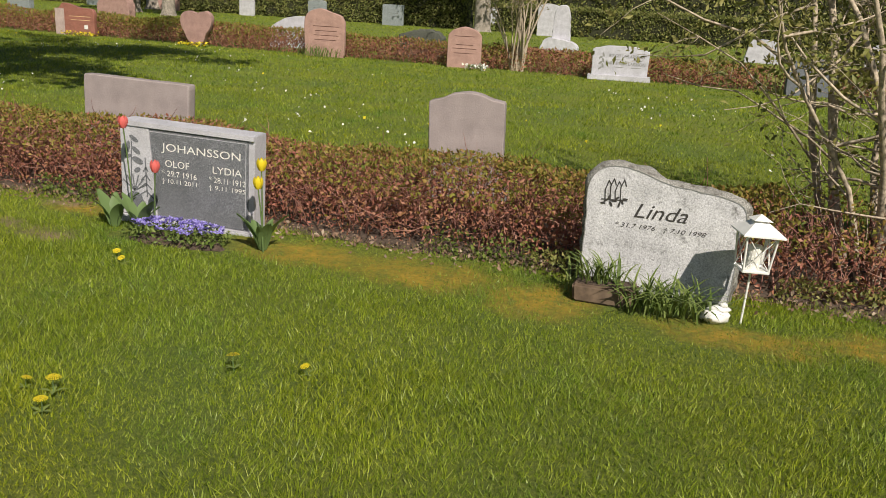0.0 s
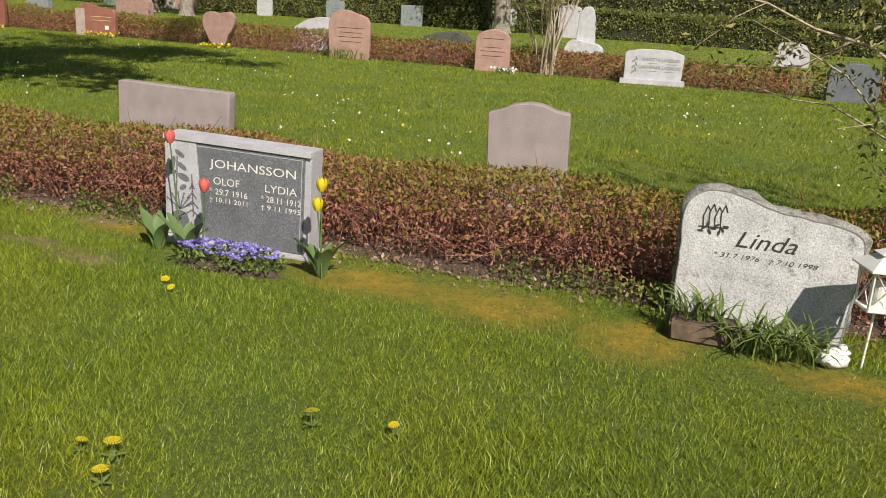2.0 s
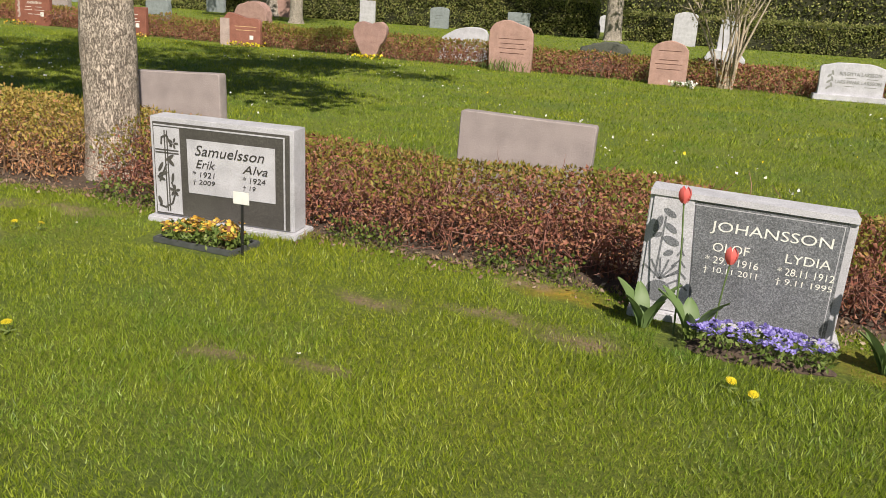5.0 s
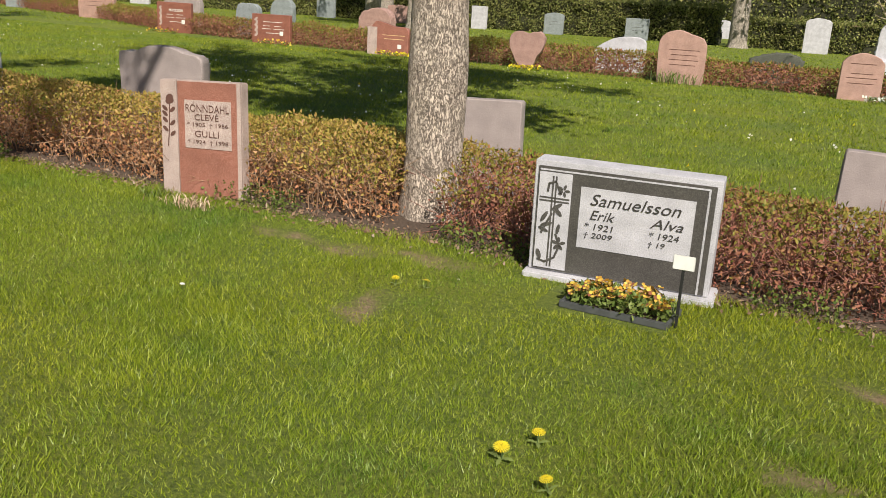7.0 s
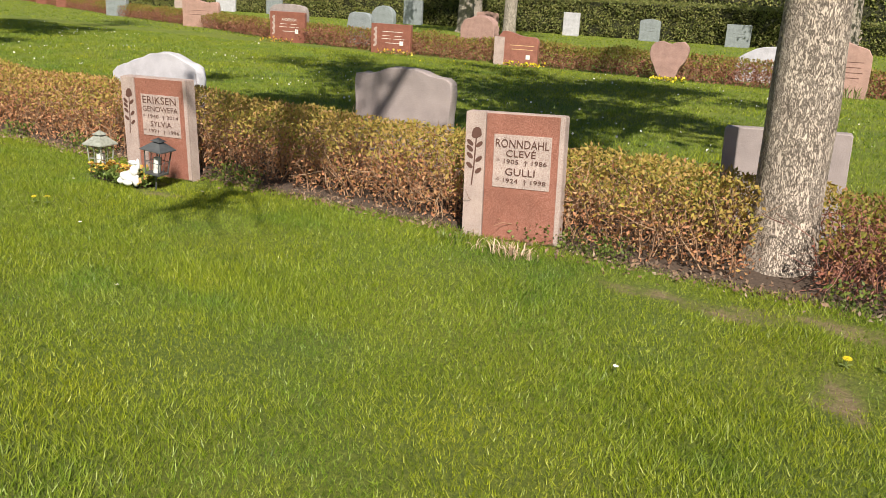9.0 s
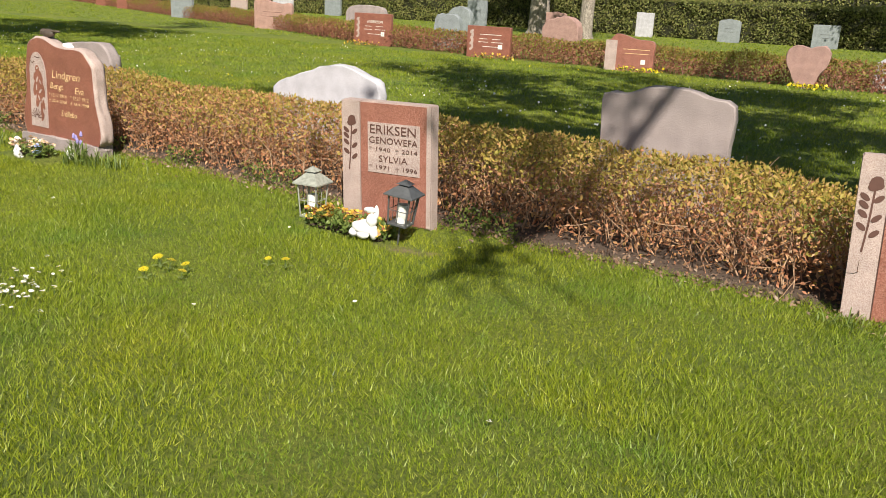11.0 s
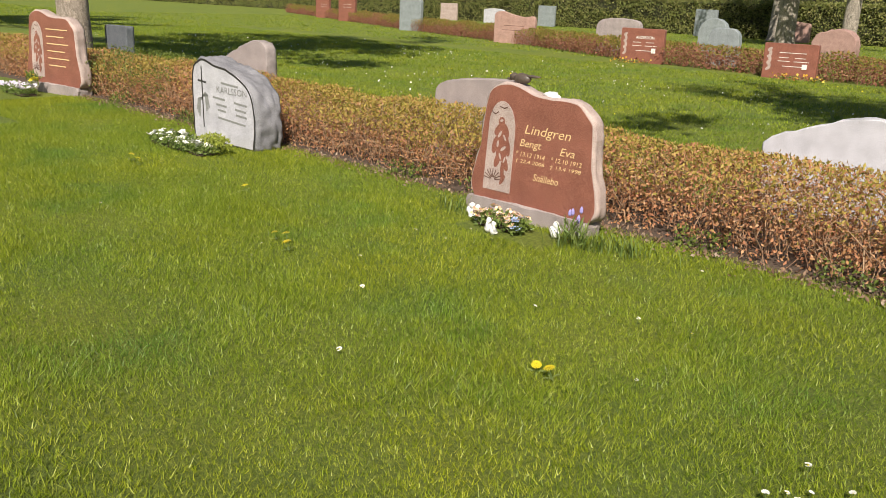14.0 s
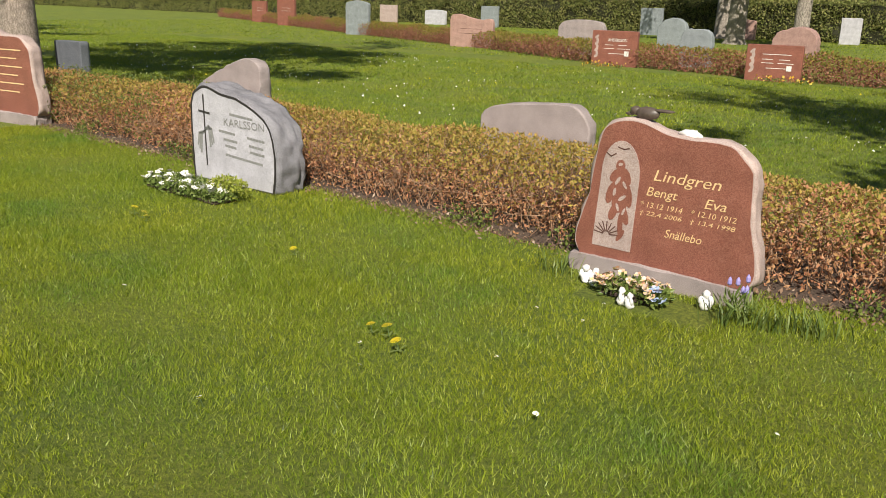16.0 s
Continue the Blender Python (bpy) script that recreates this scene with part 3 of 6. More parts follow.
    y = ly + depth * (0.02 + 0.96 * u)
    pos = np.stack([x, y, z], 1)
    pos[:, :2] += rng.normal(0, 0.02, (m, 2))
    tint = np.array([noise.noise((a * 0.45, 7 + seed, c * 0.8)) for a, c in zip(x, u)])
    frac = z / tz
    fresh = rng.random(m) < np.clip((frac - 0.62) * 2.2 + tint * 0.9 + (0.12 if mats else 0.0) + np.clip((-3.2 - x) * 0.015, -0.12, 0.10), 0.03, 0.95)
    low = frac < 0.3
    keep = ~((np.abs(x + 7.48) < 0.17) & (y < 5.0)) & ~(low & (rng.random(m) < 0.12)) & ~((x > 0.3) & (x < 0.95) & (u > 0.2) & (rng.random(m) < 0.85))
    a, c = pos[keep & fresh], pos[keep & ~fresh]
    tagged(leaves("fresh_leaves", a + off, leaf, fresh_mat, h, lean=(0, 0, 0.6)), kind="stuff")
    tagged(leaves("withered_leaves", c + off, leaf * 0.95, dry_mat, h, lean=(0, 0, 0.2)), kind="stuff")
    return h


def near_line(x):
    return 4.42 + 0.06 * noise.noise((x * 0.7, 0, 5))


low_hedge(near_line, -7.35, 4.0, 1.1, 0.52, 130, 7000, 0.032, "low reddish brown hedge with sparse green tips")
low_hedge(near_line, -29.0, -7.35, 1.1, 0.55, 120, 6800, 0.032, "low tan hedge with fresh yellow-green tips", 2, (TWIG_TAN, LEAF_LIME, LEAF_TAN))
low_hedge(lambda x: far_row(x) + 0.35, -66.0, 5.0, 1.0, 0.55, 24, 1800, 0.066, "low brownish hedge behind the second row of graves", 4)

m = 11000
x = rng.uniform(-24, 3, m)
pos = np.stack([x, 4.42 + rng.normal(-0.02, 0.10, m), rng.uniform(0.004, 0.02, m)], 1)
tagged(leaves("leaf_litter", pos, 0.032, LITTER, spread=1.0, lean=(0, 0, 0)), "dry brown fallen leaves under the low hedge", "leaves", kind="stuff")
bm = bmesh.new()
strip = [[bm.verts.new((x, y, 0.006 + (0.012 if 0 < j < 3 else -0.01))) for j, y in enumerate((4.33 + 0.09 * noise.noise((x * 1.9, 1, 0)), 4.45, 5.4, 5.55))] for x in np.arange(-31, 5.1, 0.25)]
for a, c in zip(strip, strip[1:]):
    for j in range(3):
        bm.faces.new((a[j], c[j], c[j + 1], a[j + 1]))
tagged(part("soil_bed", bm, SOIL), "dark soil strip under the low hedge", "soil", kind="structure")


# weeds and ivy at the hedge foot, in patches
m = 16000
x = rng.uniform(-24, 2, m)
keep = np.array([noise.noise((a * 1.1, 3, 8)) for a in x]) > 0.05
pos = np.stack([x, 4.42 + rng.normal(-0.01, 0.05, m), 0.01 + 0.13 * rng.random(m) ** 1.6], 1)[keep]
tagged(leaves("hedge_weeds", pos, 0.026, LEAF_WEED, lean=(0, -0.4, 0.6), slim=0.7), "low green weeds along the foot of the hedge", "weeds", kind="stuff")
m = 9000
x, u = rng.uniform(-24.3, -21.2, m), rng.random(m)
keep = np.array([noise.noise((a * 0.9, c * 2, 6)) for a, c in zip(x, u)]) > -0.15
pos = np.stack([x, 4.40 + 1.1 * u, 0.66 * (0.7 + 0.3 * np.sin(np.pi * u)) * (1 - 0.85 * rng.random(m) ** 1.5)], 1)[keep]
tagged(leaves("green_hedge_stretch", pos, 0.032, LEAF_WEED, lean=(0, -0.2, 0.6)), "fresh green leafy stretch of the low hedge", "hedge", kind="stuff")


def tall_hedge(x0, x1, y, height, label):
    h = thing("tall_hedge", pose((x0 + x1) / 2, y, 0), label, "hedge", "tall hedges")
    off = np.array(h.matrix_world.inverted().translation)
    # solid core, coloured near-black so the gaps between leaves read as shade
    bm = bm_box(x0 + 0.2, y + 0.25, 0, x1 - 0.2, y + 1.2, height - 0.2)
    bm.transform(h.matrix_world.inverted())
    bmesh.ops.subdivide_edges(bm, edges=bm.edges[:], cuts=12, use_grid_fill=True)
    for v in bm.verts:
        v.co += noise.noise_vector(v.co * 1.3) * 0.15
    part("inner_mass", bm, HEDGE_GAP_SHADE, h)
    n = int((x1 - x0) * height * (460 if y < 50 else 60))
    x, z = rng.uniform(x0, x1, n), rng.uniform(0.02, height, n)
    yy = y + 0.2 + 0.22 * np.array([noise.noise((a * 1.6, 0, c * 1.6)) for a, c in zip(x, z)]) + rng.normal(0, 0.07, n)
    tagged(leaves("leaves", np.stack([x, yy, z], 1) + off, 0.11 if y < 50 else 0.22, LEAF_HIGH, h, lean=(0, -0.5, 0.2), slim=0.65), kind="stuff")
    k = int((x1 - x0) * (300 if y < 50 else 20))
    tagged(leaves("top_leaves", np.stack([rng.uniform(x0, x1, k), rng.uniform(y, y + 1.3, k), height - 0.1 + rng.normal(0, 0.06, k)], 1) + off, 0.085, LEAF_HIGH, h, lean=(0, 0, 0.5), slim=0.65), kind="stuff")
    return h


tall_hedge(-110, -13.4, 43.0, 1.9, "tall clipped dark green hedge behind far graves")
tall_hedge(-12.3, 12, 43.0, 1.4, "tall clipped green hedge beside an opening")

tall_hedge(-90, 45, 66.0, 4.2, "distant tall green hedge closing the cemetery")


# ---- gravestones ----
def gravestone(x, y, label, group="graves of the front row", turn=0.0, lean=0.0, tilt=0.0):
    return thing("gravestone", pose(x, y, 0, -lean, tilt, turn), label, "gravestone", group)


def rose(parent, x, z, h, mat, front):
    """A cut rose: stem, leaves and a flower head."""
    strokes("carved_stem", [[(x - 0.012, z), (x, z + h * 0.35), (x + 0.008, z + h * 0.8)]], 0.0045, mat, parent, front)
    ovals("carved_rose", [(x + 0.01, z + h * 0.9, h * 0.2, h * 0.17, 70), (x + 0.028, z + h * 0.86, h * 0.1, h * 0.07, 40), (x - 0.008, z + h * 0.84, h * 0.1, h * 0.07, 140),
          *[(x + s * 0.03, z + h * q, h * 0.15, h * 0.075, 40 * s) for s, q in ((-1, 0.62), (1, 0.7), (-1, 0.5), (1, 0.45), (1, 0.25), (-1, 0.33), (-1, 0.72))]], mat, parent, front)


# grey stone with a pine relief
g = gravestone(-3.562, 4.092, "dark grey polished granite gravestone with light frame and white lettering", turn=4.5, lean=-0.8, tilt=1.7)
W, H = 0.89, 0.626
part("base", bm_box(-0.025, -0.03, -0.02, W + 0.03, 0.19, 0.045, 0.008), GREY_LIGHT, g, "light grey granite base slab")
part("slab", bm_box(0, 0.012, 0.046, W, 0.165, H, 0.004), GREY_LIGHT, g)
face = part("polished_face", bm_plate([(0.255, 0.05), (W - 0.035, 0.05), (W - 0.035, H - 0.03), (0.205, H - 0.03)], 0.011, 0.004), GREY_DARK, g, "dark grey polished face")
relief = part("relief_panel", bm_plate([(0.02, 0.05), (0.250, 0.05), (0.200, H - 0.03), (0.02, H - 0.03)], 0.011, 0.002), GREY_LIGHT, g, "light rough panel with carved trees")
part("frame", bm_plate([(0, H - 0.028), (W, H - 0.028), (W, H), (0, H)], 0.02, -0.006), GREY_LIGHT, g)
strokes("carved_pine", [[(0.075, 0.2), (0.085, 0.5)], [(0.185, 0.17), (0.175, 0.41)], *[[(0.18 - k * 0.017, 0.38 - k * 0.055), (0.178, 0.405 - k * 0.05), (0.18 + k * 0.012, 0.385 - k * 0.055)] for k in range(1, 5)],
        *[[(0.10, 0.2), (0.10 + 0.1 * math.cos(a), 0.2 + 0.1 * math.sin(a))] for a in (0.5, 0.9, 1.3, 1.7, 2.1, 2.5)]], 0.0045, GREY_DARK, relief, 0.0005)
ovals("carved_branches", [(0.10, 0.52, 0.07, 0.03, -30), (0.055, 0.46, 0.09, 0.035, 75), (0.115, 0.45, 0.07, 0.03, -35), (0.125, 0.39, 0.08, 0.04, -20), (0.12, 0.33, 0.05, 0.03, 30), (0.06, 0.41, 0.05, 0.025, 20), (0.10, 0.14, 0.12, 0.11, 0)], GREY_DARK, relief, 0.0005)
F = 0.004
words("JOHANSSON", 0.285, 0.455, 0.52, INK_WHITE, face, F, 0.062)
words("OLOF", 0.31, 0.375, 0.16, INK_WHITE, face, F, 0.042)
words("LYDIA", 0.625, 0.375, 0.19, INK_WHITE, face, F, 0.042)
for i, (a, c) in enumerate((("* 29.7 1916", "* 28.11 1912"), ("† 10.11 2011", "† 9.11 1995"))):
    words(a, 0.285, 0.318 - i * 0.052, 0.235, INK_WHITE, face, F, 0.036)
    words(c, 0.60, 0.318 - i * 0.052, 0.24, INK_WHITE, face, F, 0.036)
part("cut_line", bm_plate(rect(0.2, H - 0.052, W - 0.05, H - 0.048), 0.003, 0.003), GREY_LIGHT, face)
part("cut_line", bm_plate(rect(W - 0.054, 0.06, W - 0.05, H - 0.052), 0.003, 0.003), GREY_LIGHT, face)

# natural lichened stone
g = gravestone(-0.73, 4.2, "weathered lichened grey natural gravestone with uneven top", lean=3)
out = smooth_outline([(0, 0), (0.005, 0.30), (0.0, 0.55), (0.045, 0.635), (0.13, 0.67), (0.26, 0.655), (0.38, 0.615), (0.54, 0.585), (0.72, 0.565), (0.81, 0.525), (0.835, 0.45), (0.815, 0.2), (0.80, 0)], 0.025, 0.007, 2)
part("slab", bm_rough_slab(out, 0.15, 0.014, 2, chamfer=0.02), LICHEN_EDGE, g, "dark lichened hewn flanks", smooth="flanks")
face = [((x - 0.4) * 0.955 + 0.4, (z - 0.3) * 0.955 + 0.3 if z > 0.02 else 0.01) for x, z in out]
front = part("face", bm_plate(face, 0.01, -0.002), LICHEN, g, "pale lichen-spotted face")
strokes("cut_border", [face[:-1]], 0.0022, INK_GREY, front, -0.0045)
words("Linda", 0.265, 0.40, 0.27, INK_DARK, front, -0.001, 0.075, 0.35)
words("* 31.7 1976   † 7.10 1998", 0.175, 0.335, 0.46, INK_DARK, front, -0.001, 0.032, 0.3)
strokes("carved_harebells", [[(0.11 + k * 0.026, 0.47), (0.105 + k * 0.026, 0.525 + 0.02 * (k % 2)), (0.12 + k * 0.026, 0.575 + 0.012 * (k % 2)), (0.133 + k * 0.026, 0.555)] for k in range(4)] + [[(0.09, 0.475), (0.22, 0.48)]], 0.0028, INK_DARK, front, -0.0045)
ovals("carved_leaves", [(0.10 + 0.014 * k, 0.455 + 0.016 * (k % 3), 0.03, 0.011, 40 * (k % 4)) for k in range(9)], INK_DARK, front, -0.0045)

# dark stone with a light text field
g = gravestone(-6.534, 4.16, "dark grey polished gravestone with light text field and carved cross", turn=6, lean=-2)
W, H = 0.95, 0.64
part("base", bm_box(-0.02, -0.04, -0.01, W + 0.035, 0.20, 0.035, 0.008), GREY_LIGHT, g, "light grey granite base slab")
part("slab", bm_box(0, 0.012, 0.036, W, 0.16, H, 0.004), GREY_LIGHT, g)
part("polished_face", bm_plate(rect(0.022, 0.045, W - 0.025, H - 0.03), 0.011, 0.004), BROWN_DARK, g, "dark polished face")
part("light_border", bm_plate(rect(W - 0.062, 0.045, W - 0.052, H - 0.05), 0.006, 0.0015), GREY_LIGHT, g)
part("light_border", bm_plate(rect(0.03, H - 0.052, W - 0.052, H - 0.044), 0.006, 0.0015), GREY_LIGHT, g)
relief = part("relief_panel", bm_plate(rect(0.03, 0.055, 0.205, H - 0.06), 0.006, 0.0), PALE, g, "light panel with carved cross and flowers")
panel = part("text_panel", bm_plate(rect(0.255, 0.20, 0.835, H - 0.115), 0.006, 0.0), PALE, g, "pale rough text field")
strokes("carved_cross", [[(0.105, 0.07), (0.105, 0.56)], [(0.122, 0.07), (0.122, 0.56)], [(0.04, 0.445), (0.195, 0.445)], [(0.04, 0.428), (0.195, 0.428)]], 0.0045, BROWN_DARK, relief, -0.002)
strokes("carved_stem", [[(0.05, 0.10), (0.09, 0.09), (0.14, 0.12), (0.165, 0.19), (0.14, 0.25)], [(0.15, 0.47), (0.12, 0.535), (0.085, 0.52), (0.08, 0.48)], [(0.06, 0.25), (0.11, 0.36)]], 0.006, BROWN_DARK, relief, -0.0025)
ovals("carved_flowers", [(0.16 + 0.022 * math.cos(q), 0.20 + 0.022 * math.sin(q), 0.034, 0.018, math.degrees(q)) for q in np.arange(0.3, 6.2, 1.25)] + [(0.165 + 0.02 * math.cos(q), 0.49 + 0.02 * math.sin(q), 0.03, 0.015, math.degrees(q)) for q in np.arange(0, 6.2, 1.25)] +
      [(0.07, 0.34, 0.07, 0.022, 60), (0.085, 0.30, 0.07, 0.022, 20), (0.14, 0.375, 0.07, 0.025, -45), (0.135, 0.40, 0.07, 0.022, 35), (0.07, 0.27, 0.06, 0.02, -20), (0.055, 0.13, 0.06, 0.026, 110), (0.15, 0.28, 0.06, 0.02, 80)], BROWN_DARK, relief, -0.0025)
F = -0.001
words("Samuelsson", 0.31, 0.435, 0.46, INK_DARK, panel, F, 0.062, 0.3)
words("Erik", 0.315, 0.36, 0.13, INK_DARK, panel, F, 0.05, 0.3)
words("Alva", 0.625, 0.36, 0.165, INK_DARK, panel, F, 0.05, 0.3)
for i, (a, c, w2) in enumerate((("* 1921", "* 1924", 0.15), ("† 2009", "† 19", 0.085))):
    words(a, 0.29, 0.305 - i * 0.052, 0.15, INK_DARK, panel, F, 0.036, 0.15)
    words(c, 0.625, 0.305 - i * 0.052, w2, INK_DARK, panel, F, 0.036, 0.15)


def rose_stone(x, y, w, h, lines, label, turn, lean, tilt):
    """Red stone with a light rose panel and a light text field."""
    g = gravestone(x, y, label, turn=turn, lean=lean, tilt=tilt)
    part("slab", bm_box(0, 0.012, -0.02, w, 0.10, h, 0.006), PINK_LIGHT, g, "rough light pink sides")
    part("polished_face", bm_plate(rect(w * 0.215, 0.0, w - 0.012, h - 0.008), 0.011, 0.002), RED, g, "polished red granite face")
    panel = part("rose_panel", bm_plate(rect(0.0, 0.0, w * 0.205, h - 0.004), 0.014, -0.001), PINK_LIGHT, g, "light pink panel with a carved rose")
    field = part("text_panel", bm_plate(rect(w * 0.30, h * 0.42, w * 0.88, h * 0.835), 0.006, -0.002), PINK_LIGHT, g, "light pink text field")
    part("side_panel", bm_plate(rect(w - 0.03, 0.0, w, h), 0.014, -0.001), PINK_LIGHT, g)
    rose(panel, w * 0.1, h * 0.42, h * 0.46, INK_BROWN, -0.0025)
    for body, u, v, wide, tall in lines:
        words(body, w * u, h * v, w * wide, INK_BROWN, field, -0.003, tall)
    return g


rose_stone(-9.369, 4.285, 0.627, 0.785, [("RÖNNDAHL", 0.32, 0.735, 0.54, 0.062), ("CLEVÉ", 0.43, 0.665, 0.30, 0.052), ("* 1905  † 1986", 0.335, 0.60, 0.51, 0.036), ("GULLI", 0.43, 0.52, 0.30, 0.044), ("* 1924  † 1998", 0.335, 0.45, 0.51, 0.036)],
           "red granite gravestone with light rose panel and brown lettering", 10, 2, -1.8)
rose_stone(-12.331, 4.085, 0.631, 0.752, [("ERIKSEN", 0.33, 0.745, 0.51, 0.055), ("GENOWEFA", 0.32, 0.665, 0.54, 0.04), ("* 1940  † 2014", 0.32, 0.59, 0.54, 0.035), ("SYLVIA", 0.43, 0.515, 0.32, 0.04), ("* 1971  † 1996", 0.32, 0.44, 0.54, 0.035)],
           "red granite gravestone with light rose panel between two lanterns", 7.5, -2, -1)

# red stone with an arched picture
RED_OUT = [(0.0, 0.0), (0.025, 0.42), (0.07, 0.74), (0.12, 0.83), (0.24, 0.87), (0.36, 0.855), (0.48, 0.815), (0.60, 0.80), (0.76, 0.80), (0.85, 0.79), (0.88, 0.775), (0.965, 0.69), (0.985, 0.66), (1.0, 0.40), (1.0, 0.0)]


def arched_stone(x, y, label, full, turn=0.0):
    g = gravestone(x, y, label, turn=turn)
    lift = 0.105
    part("base", bm_rough_slab(smooth_outline(rect(-0.06, 0, 0.99, lift), 0.05, 0.006, 5), 0.24, 0.01, 5, front=-0.035), PINK_GREY, g, "grey-pink granite base slab")
    out = smooth_outline([(a, c + lift) for a, c in RED_OUT], 0.03, 0.004, 8)
    out = [(a, max(c, lift)) for a, c in out]
    part("slab", bm_rough_slab(out, 0.17, 0.012, 8), PINK_LIGHT, g, "rough hewn pink flanks", smooth="flanks")
    face = [((a - 0.5) * 0.968 + 0.5, (c - 0.5) * 0.968 + 0.5 if c > lift + 0.02 else lift + 0.004) for a, c in out]
    front = part("polished_face", bm_plate(face, 0.01, -0.004), RED_DEEP, g, "deep red polished face")
    arch = [(0.075, lift + 0.075), (0.325, lift + 0.075), (0.345, 0.62)] + [(0.225 + 0.12 * math.cos(q), 0.64 + 0.2 * math.sin(q)) for q in np.linspace(0.2, math.pi - 0.2, 12)] + [(0.105, 0.62)]
    picture = part("picture_panel", bm_plate(arch, 0.008, -0.008), PINK_LIGHT, g, "light arched panel with carved picture")
    ovals("carved_picture", [(0.225, 0.69, 0.075, 0.06, 86), (0.20, 0.63, 0.10, 0.06, 50), (0.265, 0.63, 0.11, 0.055, 110), (0.225, 0.57, 0.13, 0.09, 90), (0.175, 0.52, 0.14, 0.055, 75), (0.285, 0.52, 0.15, 0.05, 100), (0.235, 0.47, 0.13, 0.10, 80), (0.20, 0.41, 0.12, 0.05, 70), (0.27, 0.40, 0.13, 0.05, 110), (0.25, 0.33, 0.16, 0.035, 92), (0.255, 0.27, 0.09, 0.03, 60)], RED_DEEP, picture, -0.0105)
    ovals("light_relief", [(0.225, 0.70, 0.03, 0.018, 20), (0.215, 0.60, 0.06, 0.02, 60), (0.26, 0.58, 0.05, 0.018, 120), (0.20, 0.53, 0.05, 0.02, 80), (0.25, 0.50, 0.06, 0.022, 40), (0.225, 0.44, 0.05, 0.018, 110), (0.265, 0.42, 0.05, 0.015, 70)], PINK_LIGHT, picture, -0.013)
    strokes("carved_sun_rays", [[(0.165 + 0.02 * math.cos(q), 0.26 + 0.02 * math.sin(q)), (0.165 + 0.08 * math.cos(q), 0.26 + 0.08 * math.sin(q))] for q in np.linspace(0.1, 3.0, 9)] + [[(0.13, 0.76), (0.16, 0.74), (0.19, 0.76)], [(0.2, 0.8), (0.24, 0.79), (0.27, 0.8)]], 0.0035, INK_BROWN, picture, -0.0105)
    F = -0.005
    if full:
        words("Lindgren", 0.43, 0.615, 0.385, INK_GOLD, front, F, 0.085, 0.25)
        words("Bengt", 0.395, 0.525, 0.185, INK_GOLD, front, F, 0.07, 0.25)
        words("Eva", 0.735, 0.525, 0.12, INK_GOLD, front, F, 0.055, 0.25)
        for i, (a, c) in enumerate((("* 13.12 1914", "* 12.10 1912"), ("† 22.4 2006", "† 13.4 1998"))):
            words(a, 0.365, 0.472 - i * 0.055, 0.25, INK_GOLD, front, F, 0.034, 0.2)
            words(c, 0.665, 0.472 - i * 0.055, 0.25, INK_GOLD, front, F, 0.034, 0.2)
        words("Snällebo", 0.525, 0.315, 0.215, INK_GOLD, front, F, 0.05, 0.25)
    else:
        strokes("lettering_bar", [[(0.43, 0.76 - k * 0.085), (0.85 - 0.08 * (k % 2), 0.76 - k * 0.085)] for k in range(6)], 0.006, INK_GOLD, front, F - 0.002)
    return g


g = arched_stone(-15.925, 4.08, "deep red natural-topped gravestone with gilt lettering and arched picture", True)
g.scale = (1.0, 0.72, 0.945)
red = arched_stone(-24.55, 4.1, "tall red gravestone with arched picture beside a tree", False, 10)
red.scale = (1.18, 1, 1.12)

# pale thick stone with a cross and a weeping tree
g = gravestone(-19.73, 3.96, "pale thick natural gravestone with dark border line and worn lettering", turn=2)
out = smooth_outline([(0, 0), (-0.01, 0.40), (0.0, 0.66), (0.06, 0.76), (0.20, 0.81), (0.42, 0.76), (0.62, 0.735), (0.84, 0.66), (1.0, 0.56), (1.07, 0.42), (1.09, 0.2), (1.06, 0)], 0.03, 0.006, 4)
part("slab", bm_rough_slab(out, 0.30, 0.022, 4, chamfer=0.03), GREY_ROUGH, g, "rough grey flanks", smooth="flanks")
face = [((x - 0.53) * 0.955 + 0.53, (z - 0.35) * 0.955 + 0.35 if z > 0.03 else 0.01) for x, z in out]
part("smooth_face", bm_plate(face, 0.02, -0.003), PALE, g, "pale smooth face")
strokes("dark_border", [face], 0.010, INK_DARK, g, -0.005)
strokes("carved_cross", [[(0.20, 0.14), (0.185, 0.72)], [(0.12, 0.585), (0.26, 0.575)]], 0.009, INK_DARK, g, -0.006)
strokes("carved_willow", [[(0.20, 0.44), (0.24 + 0.02 * k, 0.47 - 0.01 * k), (0.26 + 0.022 * k, 0.30 + 0.02 * k)] for k in range(3)] + [[(0.19, 0.42), (0.15 - 0.02 * k, 0.40), (0.13 - 0.02 * k, 0.24 + 0.03 * k)] for k in range(3)], 0.010, INK_GREY, g, -0.006)
words("KARLSSON", 0.45, 0.495, 0.50, INK_GREY, g, -0.004, 0.062)
strokes("worn_lettering_bar", [[(x, z - 0.06 * (x - 0.4)), (x + w, z - 0.06 * (x + w - 0.4))] for x0, x1, z in ((0.53, 0.82, 0.60), (0.38, 0.62, 0.445), (0.74, 0.97, 0.445), (0.44, 0.62, 0.385), (0.76, 0.95, 0.385), (0.46, 0.62, 0.335), (0.77, 0.96, 0.335), (0.46, 0.94, 0.26)) for x, w in ((x0 + k * 0.036, 0.022) for k in range(int((x1 - x0) / 0.036)))], 0.010, INK_GREY, g, -0.005)


